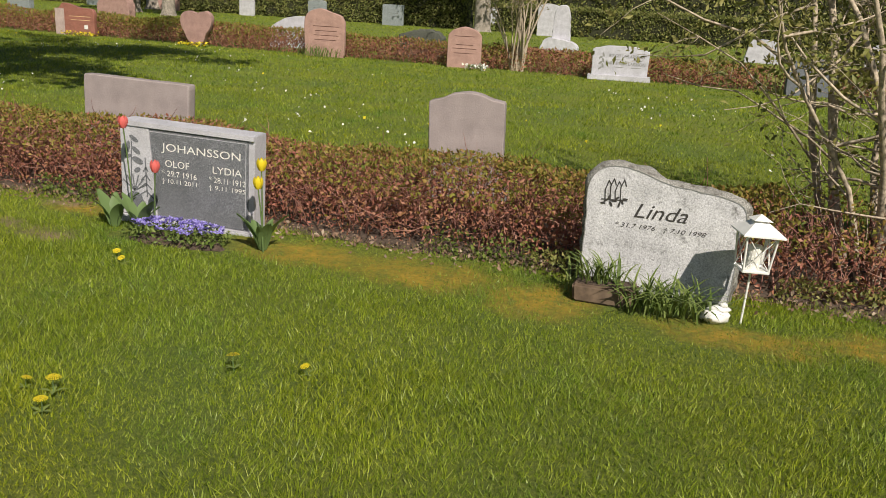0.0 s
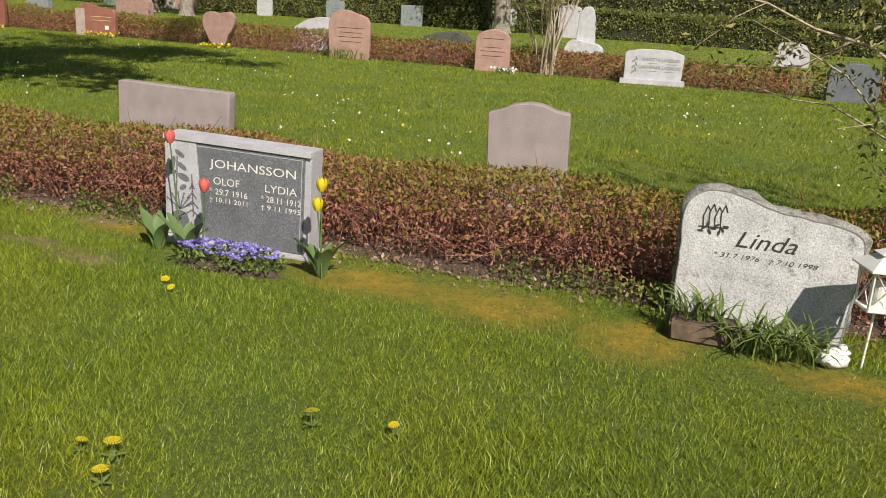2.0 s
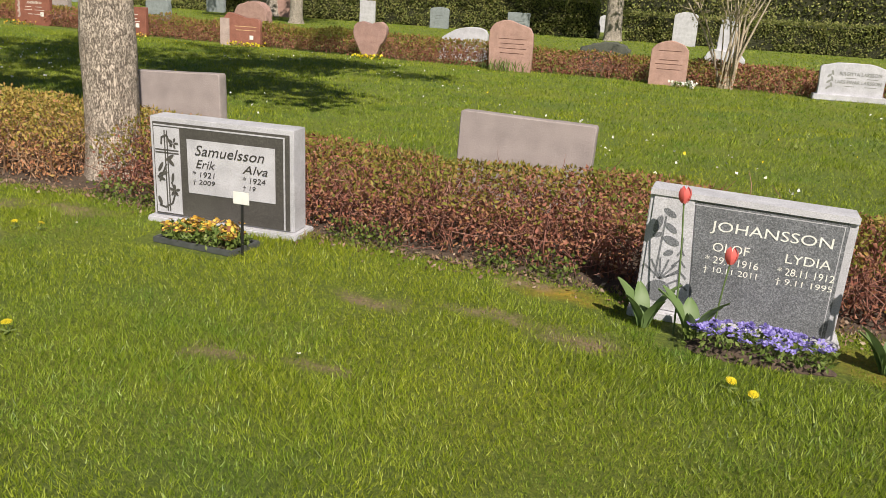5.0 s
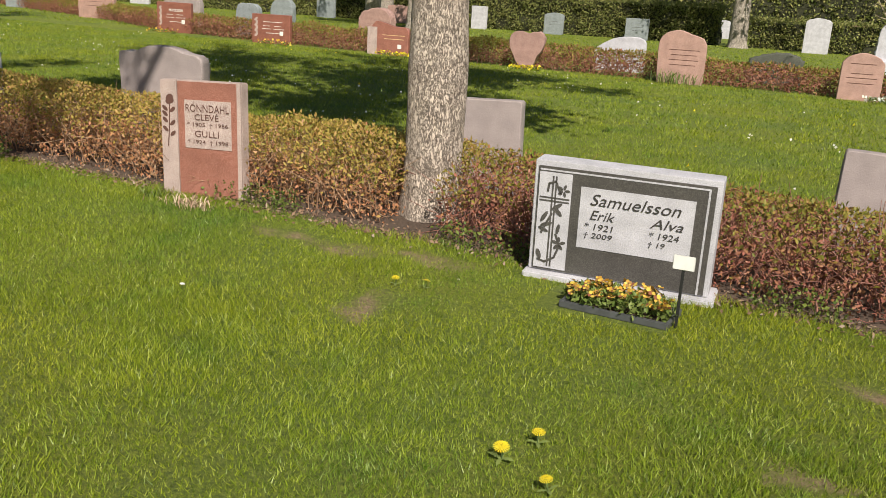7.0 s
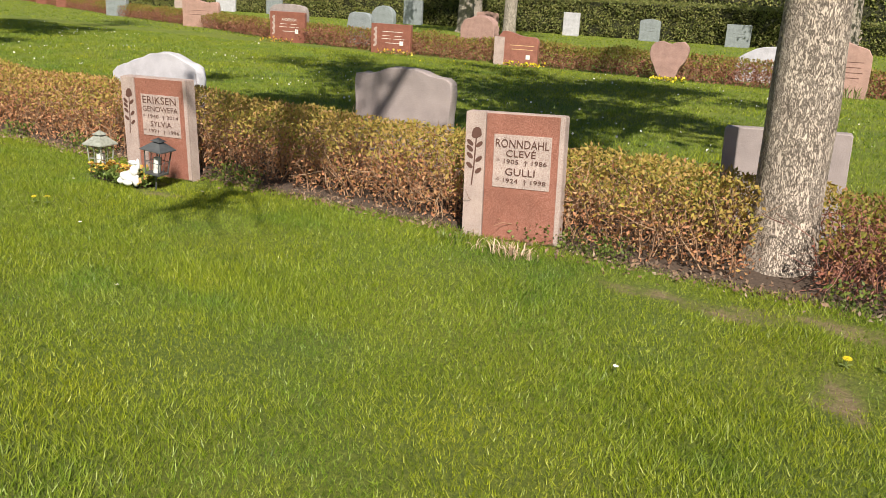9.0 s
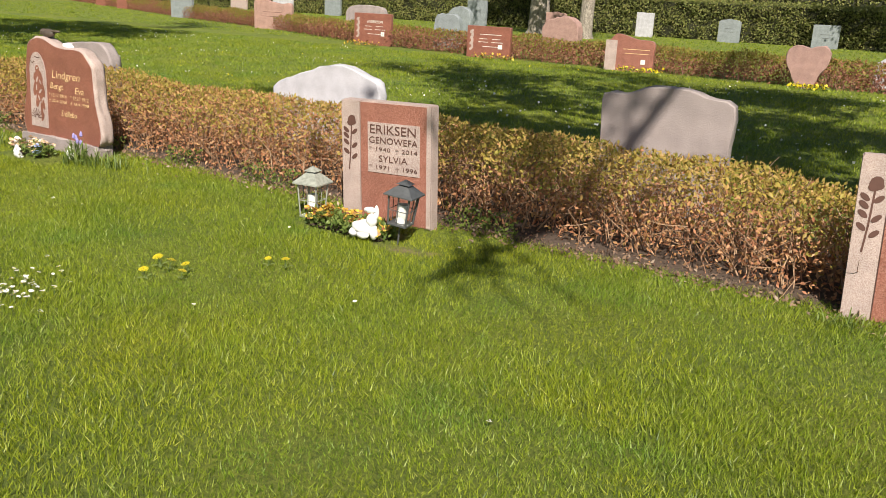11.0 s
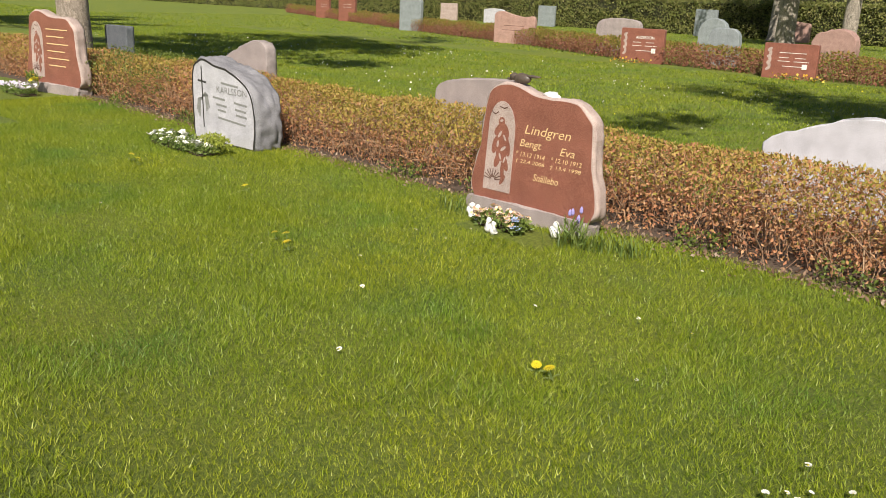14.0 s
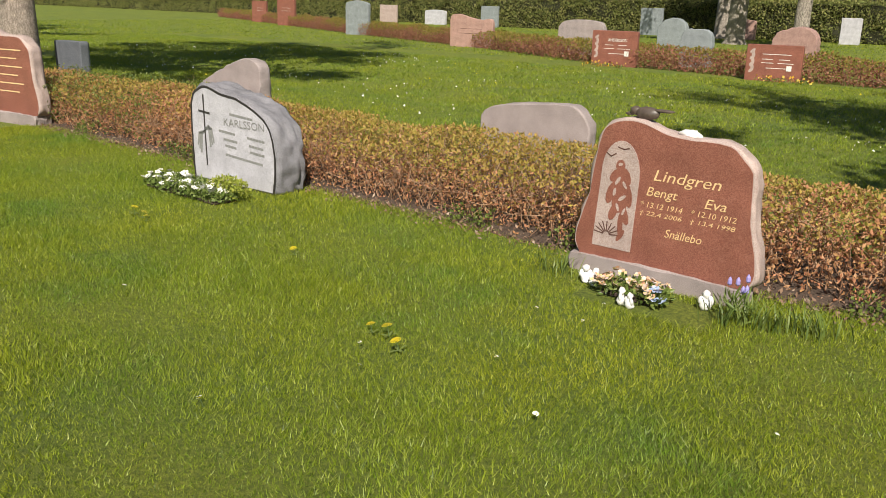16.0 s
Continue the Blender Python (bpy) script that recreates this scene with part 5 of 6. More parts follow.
def foliage(parent, n, box, leaf, mat, name="foliage", lean=(0, 0, 0.7), slim=0.5):
    x0, x1, y0, y1, z0, z1 = box
    u, v = rng.uniform(-1, 1, n), rng.uniform(-1, 1, n)
    ok = u * u * 0.9 + v * v * 0.9 < 1.1
    u, v = u[ok], v[ok]
    z = z0 + (z1 - z0) * np.sqrt(np.clip(1.15 - 0.5 * (u * u + v * v), 0, 1)) * rng.random(len(u)) ** 0.5
    pos = np.stack([(x0 + x1) / 2 + u * (x1 - x0) / 2, (y0 + y1) / 2 + v * (y1 - y0) / 2, z], 1)
    return tagged(leaves(name, pos, leaf, mat, parent, lean=lean, slim=slim), kind="stuff")


def strap_tuft(name, x, y, n, length, width, label, category, mat, spread=0.12, droop=0.8, group=""):
    """A clump of long arching leaves, each a bent ribbon."""
    t = thing(name, pose(x, y, 0), label, category, group)
    verts, loops, sizes = [], [], []
    for i in range(n):
        a = rng.uniform(0, 2 * np.pi)
        d, s = np.array([math.cos(a), math.sin(a), 0]), np.array([-math.sin(a), math.cos(a), 0])
        L, w = length * rng.uniform(0.6, 1.2), width * rng.uniform(0.7, 1.2)
        p = np.array([rng.normal(0, spread), rng.normal(0, spread * 0.6), 0])
        dr = droop * rng.uniform(0.5, 1.3)
        b0 = len(verts)
        for k in range(6):
            q = k / 5
            c = p + d * L * (0.15 * q + 0.55 * q * q * dr) + np.array([0, 0, max(0.005, L * (q - 0.55 * dr * q**2.4))])
            ww = w * (0.7 + 0.6 * q) * (1 - q**3) / 2
            verts += [c - s * ww, c + s * ww]
        for k in range(5):
            o = b0 + 2 * k
            loops += [o, o + 1, o + 3, o + 2]
            sizes.append(4)
    tagged(arrays("leaf_tuft", np.array(verts), loops, sizes, mat, t), kind="stuff")
    return t


def tulip(x, y, h, mat, label, dx=0.0, dy=0.0):
    """A tulip: stem, a closed cup of six petals, broad leaves."""
    t = thing("tulip", pose(x, y, 0, 0, 0, rng.uniform(0, 360) * 0), label, "tulip", "tulips at a grave")
    top = np.array([dx, dy, h])
    tubes("stem", [[[0, 0, 0], [dx * 0.2, dy * 0.2, h * 0.4], [dx * 0.6, dy * 0.6, h * 0.75], top]], [[0.005, 0.0045, 0.004, 0.004]], TULIP_LEAF, t, 6)
    for i in range(6):
        bm = bmesh.new()
        a = i * math.pi / 3
        R = 0.029 - 0.003 * (i % 2)
        rows = []
        for k in range(6):
            q = k / 5
            rr = R * math.sin(math.pi * (0.12 + 0.66 * q)) ** 0.8
            wid = 0.62 * math.sin(math.pi * min(1, 0.2 + 0.75 * q)) ** 0.7 if k < 5 else 0.06
            rows.append([bm.verts.new((top[0] + rr * math.cos(a + o * wid), top[1] + rr * math.sin(a + o * wid), h + 0.072 * q)) for o in (-1, 0, 1)])
        for p, q in zip(rows, rows[1:]):
            for j in range(2):
                bm.faces.new((p[j], p[j + 1], q[j + 1], q[j]))
        part("petal", bm, mat, t, smooth=True)
    return t


def tulip_leaf_tuft(x, y, n, label):
    t = thing("tulip_leaves", pose(x, y, 0), label, "tulip leaves", "tulips at a grave")
    for i in range(n):
        a = 2 * math.pi * i / n + rng.normal(0, 0.3)
        d, s = Vector((math.cos(a), math.sin(a) * 0.7, 0)), Vector((-math.sin(a), math.cos(a), 0))
        L, w = rng.uniform(0.20, 0.32), rng.uniform(0.026, 0.042)
        bm = bmesh.new()
        rows = []
        for k in range(8):
            q = k / 7
            c = d * (0.015 + L * 0.5 * q**1.5) + Vector((0, 0, L * (q - 0.28 * q * q)))
            ww = w * math.sin(math.pi * min(0.98, 0.15 + 0.82 * q)) ** 0.8
            rows.append([bm.verts.new(c + s * ww * o + Vector((0, 0, 0.010 * abs(o)))) for o in (-1, 0, 1)])
        for p, q in zip(rows, rows[1:]):
            for j in range(2):
                bm.faces.new((p[j], p[j + 1], q[j + 1], q[j]))
        part("leaf", bm, TULIP_LEAF, t, smooth=True)
    return t


# at the grey stone: tulips and a cushion of violet-blue flowers
tulip(-3.34, 3.93, 0.61, PETAL_RED, "tall coral red tulip before the grey gravestone", -0.03, -0.02)
tulip(-3.17, 3.90, 0.38, PETAL_RED, "coral red tulip with a leaning stem", 0.03, -0.02)
tulip(-2.47, 3.93, 0.46, PETAL_YELLOW, "yellow tulip before the grey gravestone", 0.0, -0.01)
tulip(-2.45, 3.90, 0.36, PETAL_YELLOW, "shorter yellow tulip before the grey gravestone", -0.03, 0.0)
tulip_leaf_tuft(-3.48, 3.93, 6, "pale green tulip leaves beside the grey gravestone")
tulip_leaf_tuft(-3.26, 3.88, 7, "pale green tulip leaves before the relief panel")
tulip_leaf_tuft(-2.47, 3.93, 8, "broad green tulip leaves round yellow tulips")
bed = thing("flower_cushion", pose(-2.98, 3.86, 0), "cushion of small violet-blue flowers", "flowers")
part("soil_mound", bm_blob((0, 0, -0.01), (0.30, 0.15, 0.05), 0.15, 3), SOIL, bed)
foliage(bed, 900, (-0.32, 0.32, -0.17, 0.15, 0.01, 0.085), 0.03, STRAP)
me = [flower_mesh("flower", r, PETAL_BLUE, 5, 0.2) for r in (0.015, 0.018, 0.013)]
k = 260
u, v = rng.uniform(-1, 1, k), rng.uniform(-1, 1, k)
scatter_blooms(bed, me, [(a * 0.30, c * 0.125, 0.075 + 0.04 * (1 - 0.6 * (a * a + c * c))) for a, c in zip(u, v) if a * a + c * c < 1.1])


def lantern(x, y, z, mat, roof_mat, label, w=0.13, h=0.21, stake=0.0, cross=True, turn=15, lean=0.0, top_mat=None):
    """A garden lantern: plinth, four posts, glass, candle, peaked roof with a small cap."""
    t = thing("lantern", pose(x, y, z, 0, lean, turn), label, "lantern", "grave lanterns")
    a, c = w * 0.36, w * 0.44
    if stake:
        part("stake", bm_lathe([(0.0055, -stake), (0.0055, 0.0)], 8), mat, t)
    part("plinth", bm_box(-a - 0.006, -a - 0.006, 0, a + 0.006, a + 0.006, 0.014, 0.003), mat, t)
    for sx in (-1, 1):
        for sy in (-1, 1):
            tubes("post", [[[sx * a, sy * a, 0.01], [sx * c, sy * c, h * 0.68]]], [[0.006, 0.006]], mat, t, 4, False)
    for i in range(4):
        q = pose(0, 0, 0, 0, 0, 90 * i)
        bm = bmesh.new()
        bm.faces.new([bm.verts.new(q @ Vector(p)) for p in ((-a, -a, 0.014), (a, -a, 0.014), (c, -c, h * 0.67), (-c, -c, h * 0.67))])
        pane = part("pane", bm, GLASS, t)
        pane.visible_shadow = False
        if cross:
            ln = [[[-a, -a - 0.001, 0.014], [c, -c - 0.001, h * 0.67]], [[a, -a - 0.001, 0.014], [-c, -c - 0.001, h * 0.67]]]
        else:
            ln = [[[0, -a - 0.001, 0.014], [0, -c - 0.001, h * 0.67]], [[-(a + c) / 2, -(a + c) / 2 - 0.001, h * 0.34], [(a + c) / 2, -(a + c) / 2 - 0.001, h * 0.34]]]
        for run in ln:
            tubes("glazing_bar", [[list(q @ Vector(p)) for p in run]], [[0.0026, 0.0026]], mat, pane, 4, False)
    part("candle", bm_lathe([(w * 0.2, 0.014), (w * 0.2, h * 0.45), (w * 0.1, h * 0.46)], 14), WAX, t, smooth=False)
    e = w * 0.6
    bm = bmesh.new()
    low = [bm.verts.new((sx * e, sy * e, h * 0.66)) for sx, sy in ((-1, -1), (1, -1), (1, 1), (-1, 1))]
    edge = [bm.verts.new((sx * e, sy * e, h * 0.685)) for sx, sy in ((-1, -1), (1, -1), (1, 1), (-1, 1))]
    up = [bm.verts.new((sx * e * 0.3, sy * e * 0.3, h * 0.88)) for sx, sy in ((-1, -1), (1, -1), (1, 1), (-1, 1))]
    for i in range(4):
        j = (i + 1) % 4
        bm.faces.new((low[i], low[j], edge[j], edge[i]))
        bm.faces.new((edge[i], edge[j], up[j], up[i]))
    bm.faces.new(low[::-1])
    bm.faces.new(up)
    roof = part("roof", bm, roof_mat, t)
    bm = bmesh.new()
    k = e * 0.45
    ring = [bm.verts.new((sx * k, sy * k, h * 0.90)) for sx, sy in ((-1, -1), (1, -1), (1, 1), (-1, 1))]
    tip = bm.verts.new((0, 0, h))
    for i in range(4):
        bm.faces.new((ring[i], ring[(i + 1) % 4], tip))
    bm.faces.new(ring[::-1])
    part("cap", bm, roof_mat, roof)
    part("vent", bm_box(-k * 0.5, -k * 0.5, h * 0.87, k * 0.5, k * 0.5, h * 0.91), mat, t)
    return t


lantern(0.13, 3.97, 0.275, WHITE_PAINT, WHITE_PAINT, "white metal lantern with crossed bars on a stake", 0.165, 0.275, 0.28, True, 18, 2)
lantern(-12.46, 3.93, 0.0, GREY_PAINT, GREY_PAINT, "weathered grey metal lantern on the grass", 0.155, 0.33, 0, False, 10)
lantern(-11.66, 3.80, 0.12, DARK_METAL, DARK_METAL, "dark grey lantern leaning on a stake", 0.15, 0.27, 0.14, False, 12, 6)

# at the natural stone: clay trough, strap-leaved plants, pale ornament
t = thing("plant_trough", pose(-0.52, 3.98, 0), "low brown clay trough with a green plant", "plant pot")
part("trough", bm_box(-0.17, -0.07, 0, 0.13, 0.09, 0.095, 0.012, -0.06), TERRACOTTA, t)
part("soil", bm_box(-0.15, -0.055, 0.09, 0.11, 0.075, 0.10), SOIL, t)
strap_tuft("spring_plant", -0.56, 3.98, 60, 0.22, 0.012, "arching green strap-leaved plant in a trough", "plant", STRAP, 0.05, 0.9).location.z = 0.095
strap_tuft("spring_plant", -0.30, 3.93, 90, 0.27, 0.013, "clump of drooping green leaves before the stone", "plant", STRAP, 0.08, 1.0)
strap_tuft("spring_plant", -0.14, 3.93, 80, 0.26, 0.013, "clump of drooping green leaves beside the ornament", "plant", STRAP, 0.08, 1.0)
strap_tuft("spring_plant", -0.68, 4.05, 30, 0.26, 0.010, "thin green leaves beside the natural stone", "plant", STRAP, 0.05, 0.7)
t = thing("ornament", pose(0.0, 3.93, 0, 0, 0, 20), "small whitish stone ornament on the ground", "ornament")
part("body", bm_blob((0, 0, 0.035), (0.07, 0.05, 0.042), 0.12, 5), CERAMIC, t, smooth=True)
part("upper", bm_blob((0.02, 0.0, 0.07), (0.05, 0.034, 0.02), 0.12, 6), CERAMIC, t, smooth=True)
part("knob", bm_blob((0.03, -0.01, 0.095), (0.02, 0.02, 0.015), 0.1, 7), CERAMIC, t, smooth=True)
for i, (fx, fy) in enumerate(((0.45, 4.45), (0.7, 4.5), (-0.85, 4.35), (0.95, 4.55))):
    t = thing("ground_plant", pose(fx, fy, 0), "low green leafy plant at the hedge foot", "plant", "low plants at the hedge")
    foliage(t, 260, (-0.16, 0.16, -0.1, 0.1, 0.0, 0.12), 0.03, LEAF_SHRUB)


def pansy_bed(x, y, w, d, count, label, petals=None, boxed=None, h=0.06, r=0.023, name="pansy_bed"):
    t = thing(name, pose(x, y, 0), label, "flowers", "planted flower beds")
    if boxed:
        o = 0.018
        for x0, x1, y0, y1 in ((-w / 2, w / 2, -d / 2, -d / 2 + o), (-w / 2, w / 2, d / 2 - o, d / 2), (-w / 2, -w / 2 + o, -d / 2 + o, d / 2 - o), (w / 2 - o, w / 2, -d / 2 + o, d / 2 - o)):
            part("trough_side", bm_box(x0, y0, 0, x1, y1, h, 0.004), boxed, t)
    part("soil", bm_box(-w / 2 + 0.05, -d / 2 + 0.05, 0, w / 2 - 0.05, d / 2 - 0.05, h * 0.6, 0.01), SOIL, t)
    foliage(t, int(5200 * w * d * 1.6), (-w / 2, w / 2, -d / 2, d / 2, 0.0, h + 0.06), 0.035, STRAP)
    me = [flower_mesh("flower", r * q, petals or PETAL_PANSY, 5, 0.15, 0.9) for q in (1.0, 1.15, 0.85, 0.95)]
    scatter_blooms(t, me, [(rng.uniform(-w / 2, w / 2) * 0.92, rng.uniform(-d / 2, d / 2) * 0.9, h + rng.uniform(0.03, 0.085)) for _ in range(count)])
    return t


pansy_bed(-5.93, 3.90, 0.54, 0.26, 125, "dark trough of yellow and maroon pansies", boxed=DARK_METAL, h=0.035, r=0.021)
pansy_bed(-12.05, 3.82, 0.66, 0.25, 110, "bed of yellow and bronze pansies before a red gravestone", h=0.03)
pansy_bed(-19.2, 3.58, 1.05, 0.34, 95, "bed of white pansies before the pale gravestone", PETAL_WHITE, h=0.04, r=0.026)
pansy_bed(-24.1, 3.78, 0.85, 0.3, 70, "bed of lilac-white violas before the tall red gravestone", PETAL_LILAC, h=0.05, r=0.03)
pansy_bed(-15.44, 3.82, 0.42, 0.22, 70, "faded mixed flowers before the red gravestone", PETAL_MIX, h=0.03)
t = thing("plant", pose(-18.82, 3.66, 0), "yellow-green leafy cushion plant before the pale gravestone", "plant")
foliage(t, 900, (-0.2, 0.2, -0.1, 0.1, 0.0, 0.17), 0.03, leafy("lime_leaves", [(0.28, 0.34, 0.05), (0.40, 0.42, 0.08)], 0.5, 0.3))
t = thing("daffodil_clump", pose(-24.05, 3.95, 0), "small yellow daffodils behind violas", "flowers")
foliage(t, 200, (-0.12, 0.12, -0.06, 0.06, 0.05, 0.25), 0.08, STRAP, lean=(0, 0, 2.5), slim=0.15)
scatter_blooms(t, flower_mesh("flower", 0.035, PETAL_YELLOW), [(rng.normal(0, 0.07), rng.normal(0, 0.04), rng.uniform(0.18, 0.26)) for _ in range(9)])

# marker on a stake
t = thing("grave_marker", pose(-5.64, 3.83, 0, 0, 0, 4), "small white tag on a dark stake", "marker")
part("stake", bm_box(-0.007, 0.003, 0, 0.007, 0.013, 0.30, 0.002), BLACK_PLASTIC, t)
part("tag", bm_box(-0.05, -0.004, 0.285, 0.05, 0.002, 0.355, 0.003), WHITE_PAINT, t, "white tag")

# pale lying rabbit-like ornament
bm = bm_blob((0, 0, 0.07), (0.095, 0.055, 0.06), 0.08, 2)
for at, size in (((0.06, -0.01, 0.13), (0.042, 0.036, 0.05)), ((0.045, 0.0, 0.20), (0.055, 0.02, 0.022)), ((0.085, 0.012, 0.185), (0.02, 0.016, 0.05)), ((0.085, -0.02, 0.045), (0.03, 0.028, 0.045)), ((-0.07, -0.01, 0.035), (0.04, 0.05, 0.035)), ((0.01, -0.04, 0.03), (0.05, 0.025, 0.03))):
    q = bm_blob(at, size, 0.08, 4, 2)
    me = bpy.data.meshes.new("piece")
    q.to_mesh(me)
    q.free()
    bm.from_mesh(me)
    bpy.data.meshes.remove(me)
o = tagged(part("animal_ornament", bm, CERAMIC, smooth=True), "white glazed animal figure among pansies", "ornament")
o.matrix_world = pose(-11.86, 3.72, 0.02, 0, 0, 10) @ Matrix.Scale(0.85, 4)


def figurine(x, y, h, label, seed):
    """A small white figure, kept to its rounded outline."""
    bm = bm_blob((0, 0, h * 0.28), (h * 0.30, h * 0.24, h * 0.30), 0.2, seed, 2)
    for at, size in (((0.0, -0.02 * h, h * 0.78), (h * 0.19, h * 0.18, h * 0.21)), ((-h * 0.2, h * 0.05, h * 0.5), (h * 0.17, h * 0.1, h * 0.24)), ((h * 0.2, h * 0.05, h * 0.48), (h * 0.17, h * 0.1, h * 0.22)), ((h * 0.05, -h * 0.2, h * 0.12), (h * 0.24, h * 0.16, h * 0.13))):
        q = bm_blob(at, size, 0.2, seed + 1, 2)
        me = bpy.data.meshes.new("piece")
        q.to_mesh(me)
        q.free()
        bm.from_mesh(me)
        bpy.data.meshes.remove(me)
    o = tagged(part("figurine", bm, CERAMIC, smooth=True), label, "figurine", "figurines at a grave")
    o.matrix_world = pose(x, y, 0, 0, 0, seed * 40)


figurine(-15.76, 3.88, 0.11, "small white ceramic figurine on the grass", 1)
figurine(-15.68, 3.85, 0.11, "small white ceramic figurine beside another", 2)
figurine(-15.42, 3.68, 0.10, "tiny white figurine before faded flowers", 3)
figurine(-15.36, 3.66, 0.09, "tiny white figurine on the grass", 4)
figurine(-15.06, 3.92, 0.11, "small white figurine beside the stone base", 5)
t = thing("blue_flowers", pose(-15.27, 3.76, 0), "small pale blue flowers before the base", "flowers")
foliage(t, 60, (-0.06, 0.06, -0.04, 0.04, 0, 0.06), 0.04, STRAP)
scatter_blooms(t, flower_mesh("flower", 0.022, leafy("pale_blue_petals", [(0.35, 0.48, 0.78), (0.50, 0.60, 0.82)], 0.5, 0.15)), [(rng.normal(0, 0.035), rng.normal(0, 0.02), rng.uniform(0.05, 0.10)) for _ in range(12)])
for gx, gy, n in ((-14.72, 3.88, 60), (-14.5, 3.95, 50), (-15.95, 3.9, 40), (-14.85, 3.80, 40)):
    strap_tuft("grass_tuft", gx, gy, n, 0.17, 0.008, "tall uncut green grass tuft beside the red stone", "grass", STRAP, 0.08, 0.6, "tall tufts at a grave")
t = thing("grape_hyacinths", pose(-14.86, 3.85, 0), "blue grape hyacinths beside the red gravestone", "flowers")
foliage(t, 80, (-0.1, 0.1, -0.04, 0.04, 0, 0.12), 0.09, STRAP, lean=(0, 0, 2), slim=0.12)
for i in range(5):
    part("flower_spike", bm_lathe([(0.004, 0), (0.012, 0.01), (0.011, 0.03), (0.003, 0.045)], 8, (rng.normal(0, 0.06), rng.normal(0, 0.03), rng.uniform(0.10, 0.22))), PETAL_BLUE, t)

# bird and pebble on the red stone's top
bm = bm_blob((0, 0, 0.045), (0.075, 0.036, 0.036), 0.05, 1)
for at, size in (((-0.07, 0, 0.055), (0.035, 0.026, 0.026)), ((-0.105, 0, 0.035), (0.03, 0.008, 0.010)), ((0.095, 0, 0.065), (0.07, 0.020, 0.010)), ((-0.01, 0, 0.012), (0.02, 0.012, 0.016))):
    q = bm_blob(at, size, 0.05, 2, 2)
    me = bpy.data.meshes.new("piece")
    q.to_mesh(me)
    q.free()
    bm.from_mesh(me)
    bpy.data.meshes.remove(me)
o = tagged(part("bird_figure", bm, BIRD_DARK, smooth=True), "dark metal bird figure on a gravestone top", "ornament")
o.matrix_world = pose(-15.60, 4.14, 0.905, 0, 0, 0)
o = tagged(part("pebble", bm_blob((0, 0, 0.022), (0.065, 0.035, 0.026), 0.2, 9), CERAMIC, smooth=True), "white pebble on a gravestone top", "stone")
o.matrix_world = pose(-15.345, 4.14, 0.842)

# dry stalks at the red stones, and greens at their feet
for x, y, n, mat, lab in ((-8.87, 4.08, 70, DRY, "pale dry stalks before a red gravestone"), (-9.3, 4.1, 30, STRAP, "green weeds beside a red gravestone"), (-9.05, 4.07, 30, DRY, "withered stalks leaning on a red gravestone")):
    strap_tuft("stalks", x, y, n, 0.11, 0.008, lab, "plant", mat, 0.07, 0.9)

# dandelions and daisies in the lawn
d = thing("dandelion", pose(-2.12, 1.88, 0), "yellow dandelion in flower in the lawn", "dandelion", "dandelions in the lawn")
bm = bmesh.new()
for ringn, r, lift in ((18, 0.024, 0.002), (16, 0.018, 0.006), (12, 0.011, 0.009)):
    for i in range(ringn):
        a = 2 * math.pi * i / ringn + r * 50
        c, s = Vector((math.cos(a), math.sin(a), 0)), Vector((-math.sin(a), math.cos(a), 0))
        bm.faces.new([bm.verts.new(p + Vector((0, 0, 0.06 + lift))) for p in (c * 0.002, c * r + s * 0.0024, c * r * 1.05, c * r - s * 0.0024)])
part("flower", bm, PETAL_YELLOW, d)
tubes("stem", [[[0, 0, 0], [0.003, 0, 0.02], [0.002, 0.002, 0.04], [0, 0, 0.062]]], [[0.002, 0.002, 0.002, 0.002]], TULIP_LEAF, d, 5)
for i in range(4):
    a = i * 1.6
    bm = bmesh.new()
    c, s = Vector((math.cos(a), math.sin(a), 0)), Vector((-math.sin(a), math.cos(a), 0))
    left, right = [], []
    for k in range(8):
        q = k / 7
        w = 0.009 * math.sin(math.pi * (0.1 + 0.85 * q)) * (1.0 if k % 2 else 0.55)
        b0 = c * 0.042 * q + Vector((0, 0, 0.012 + 0.03 * q - 0.02 * q * q))
        left.append(bm.verts.new(b0 - s * w))
        right.append(bm.verts.new(b0 + s * w))
    for k in range(7):
        bm.faces.new((left[k], right[k], right[k + 1], left[k + 1]))
    part("leaf", bm, STRAP, d)
DAND = [(-1.46, 2.54), (-1.73, 2.45), (-2.31, 2.0), (-2.19, 2.01), (-5.61, 2.18), (-5.81, 2.27), (-5.75, 2.43), (-5.45, 2.05), (-18.72, 2.86), (-18.62, 2.84), (-18.85, 2.88), (-15.96, 2.5), (-15.81, 2.41), (-16.05, 2.48), (-13.80, 2.22), (-13.10, 1.28), (-12.55, 1.50), (-13.71, 2.21), (-12.28, 2.62), (-12.2, 2.6), (-12.12, 2.66), (-12.05, 2.55), (-12.18, 2.45), (-12.02, 1.45), (-12.2, 1.6), (-11.9, 3.0), (-11.8, 3.02), (-7.0, 3.55), (-6.85, 3.58), (-2.95, 3.35), (-3.05, 3.42), (-17.3, 3.05)]
for x, y in DAND:
    copy_thing(d, pose(x, y, 0, rng.normal(8, 8), rng.normal(0, 8), rng.uniform(0, 360)) @ Matrix.Scale(rng.uniform(0.8, 1.15), 4))
d = thing("daisy", pose(-12.45, 1.9, 0), "small white daisy in the lawn", "daisy", "daisies in the lawn")
part("flower", bm_flower(0.013, 12, 0.1, 0.35), PETAL_WHITE, d).location.z = 0.05
part("eye", bm_blob((0, 0, 0.0515), (0.004, 0.004, 0.003), 0, 0, 1), PETAL_YELLOW, d)
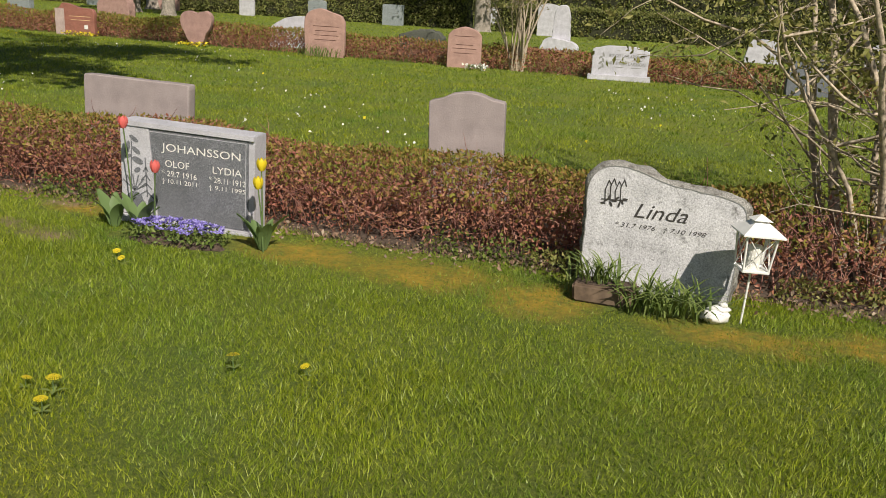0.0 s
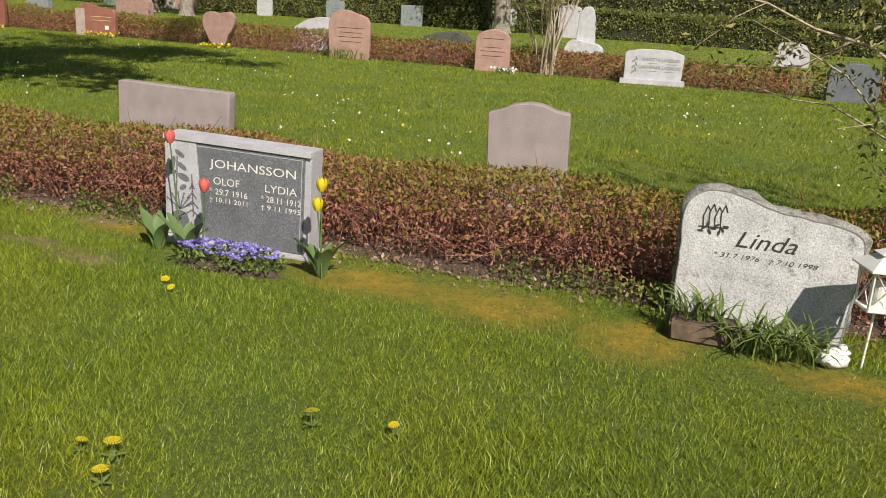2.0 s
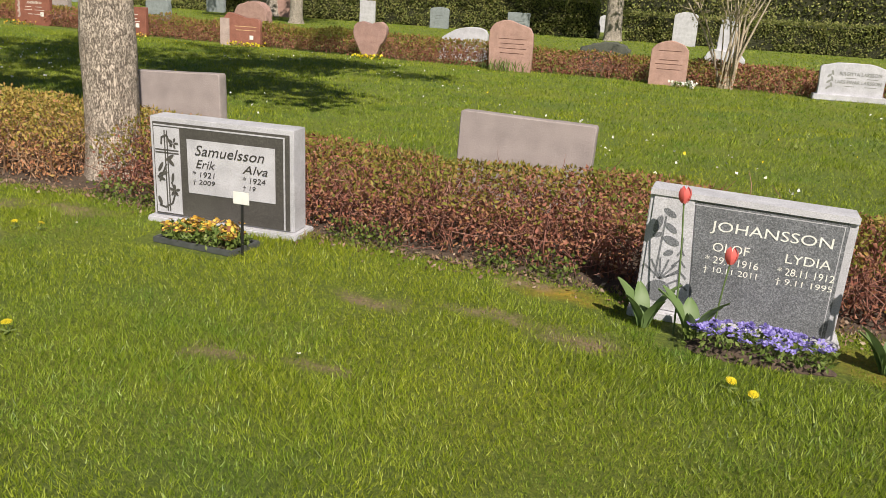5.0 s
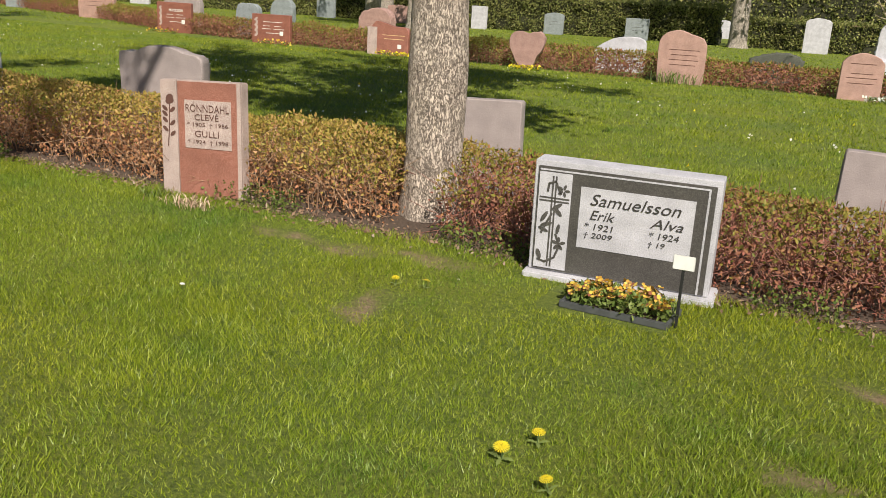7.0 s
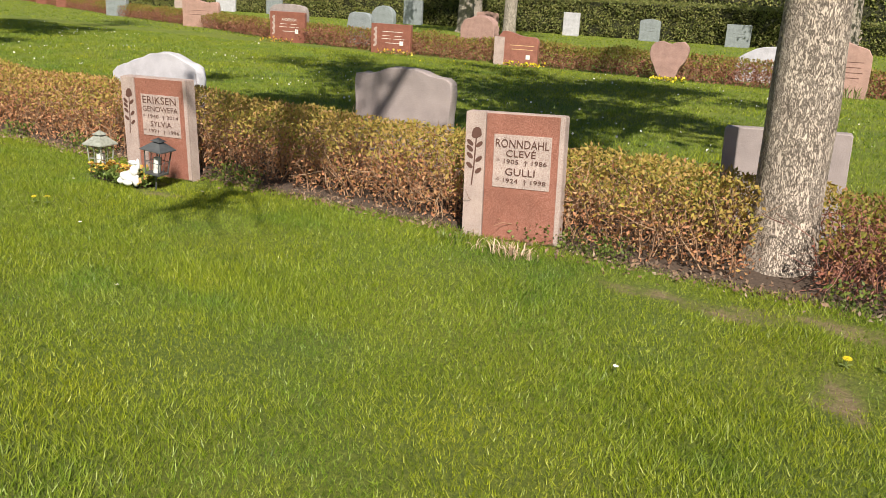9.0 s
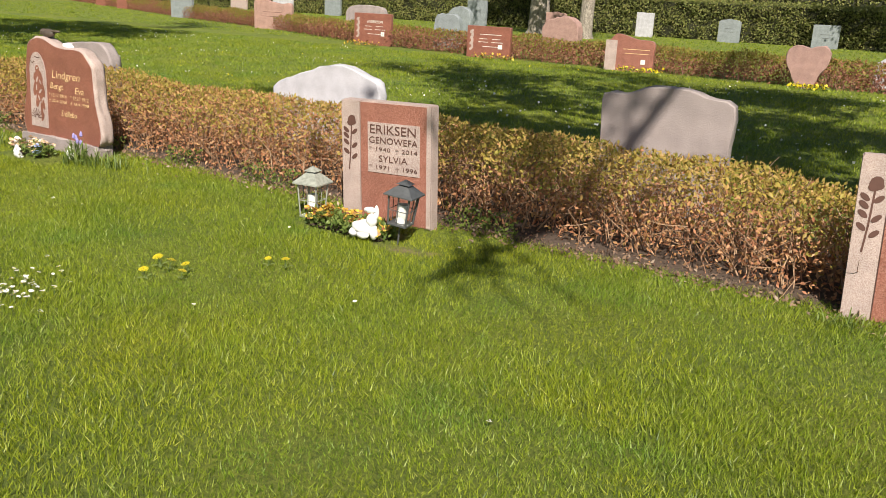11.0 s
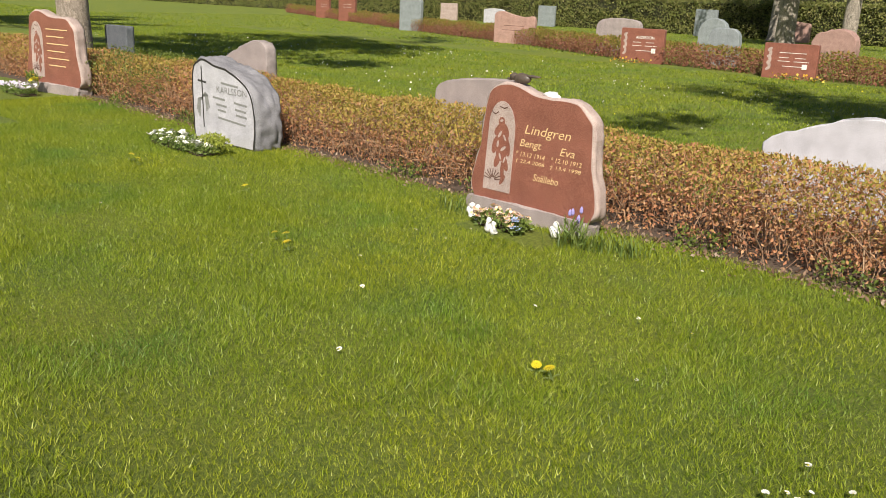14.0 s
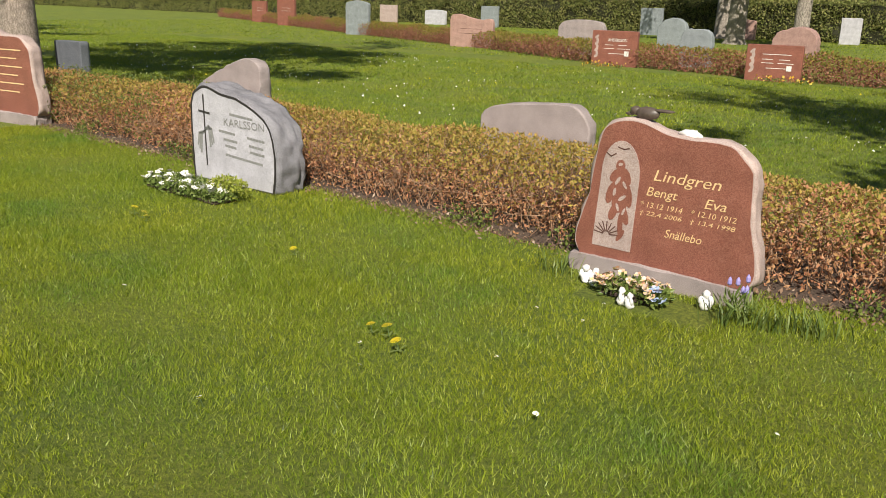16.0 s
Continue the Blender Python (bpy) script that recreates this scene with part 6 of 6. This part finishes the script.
tubes("stem", [[[0, 0, 0], [0, 0, 0.05]]], [[0.0012, 0.0012]], TULIP_LEAF, d, 4)
for i in range(100):
    if i < 75:
        x, y = -12.47 + rng.normal(0, 0.13), 1.93 + rng.normal(0, 0.11)
    elif i < 86:
        x, y = rng.uniform(-16.5, -13.5), rng.uniform(1.4, 3.6)
    else:
        x, y = rng.uniform(-18, 0.5), rng.uniform(1.6, 4.0)
    copy_thing(d, pose(x, y, rng.uniform(-0.015, 0.005), rng.normal(12, 10), rng.normal(0, 10), rng.uniform(0, 360)) @ Matrix.Scale(rng.uniform(0.6, 0.95), 4))

# daisies and anemones over the far lawn, and low flowers along the far row
n = 1500
x, y = rng.uniform(-38, 2, n), rng.uniform(7.5, 17.8, n)
keep = np.array([noise.noise((a * 0.35, c * 0.35, 9)) for a, c in zip(x, y)]) > 0.12
pos = np.stack([x, y, np.full(n, 0.06)], 1)[keep]
tagged(leaves("lawn_flowers", pos, 0.035, PETAL_WHITE, lean=(0, 0, 0.1), slim=0.9), "scattered small white flowers in the far lawn", "flowers", kind="stuff")
n = 90
x, y = rng.uniform(-38, 2, n), rng.uniform(7.5, 17.8, n)
tagged(leaves("lawn_dandelions", np.stack([x, y, np.full(n, 0.06)], 1), 0.034, PETAL_YELLOW, lean=(0, 0, 0.1), slim=0.9), "scattered yellow dandelions in the far lawn", "flowers", kind="stuff")
for fx, w, mat, lab in ((-16.1, 1.0, PETAL_YELLOW, "low yellow flowers before a red gravestone"), (-19.9, 1.2, PETAL_PANSY, "low orange and yellow flowers before a red gravestone"), (-24.6, 1.2, PETAL_PANSY, "yellow flower border before a wide red gravestone"), (-12.5, 0.7, PETAL_YELLOW, "low yellow flowers before the heart-shaped stone"), (-5.4, 0.5, PETAL_WHITE, "small pinkish-white flowers beside a pink gravestone")):
    t = thing("flower_border", pose(fx, far_row(fx) - 0.2, 0), lab, "flowers", "flowers of the far row")
    foliage(t, 160, (-w / 2, w / 2, -0.12, 0.12, 0, 0.08), 0.05, STRAP)
    tagged(leaves("flowers", np.stack([rng.uniform(-w / 2, w / 2, 70), rng.normal(0, 0.08, 70), rng.uniform(0.04, 0.12, 70)], 1), 0.06, mat, t, slim=0.9), kind="stuff")
strap_tuft("spring_plant", -9.25, far_row(-9) - 0.15, 90, 0.36, 0.02, "tall green leaves before a tall pink gravestone", "plant", STRAP, 0.25, 0.6)
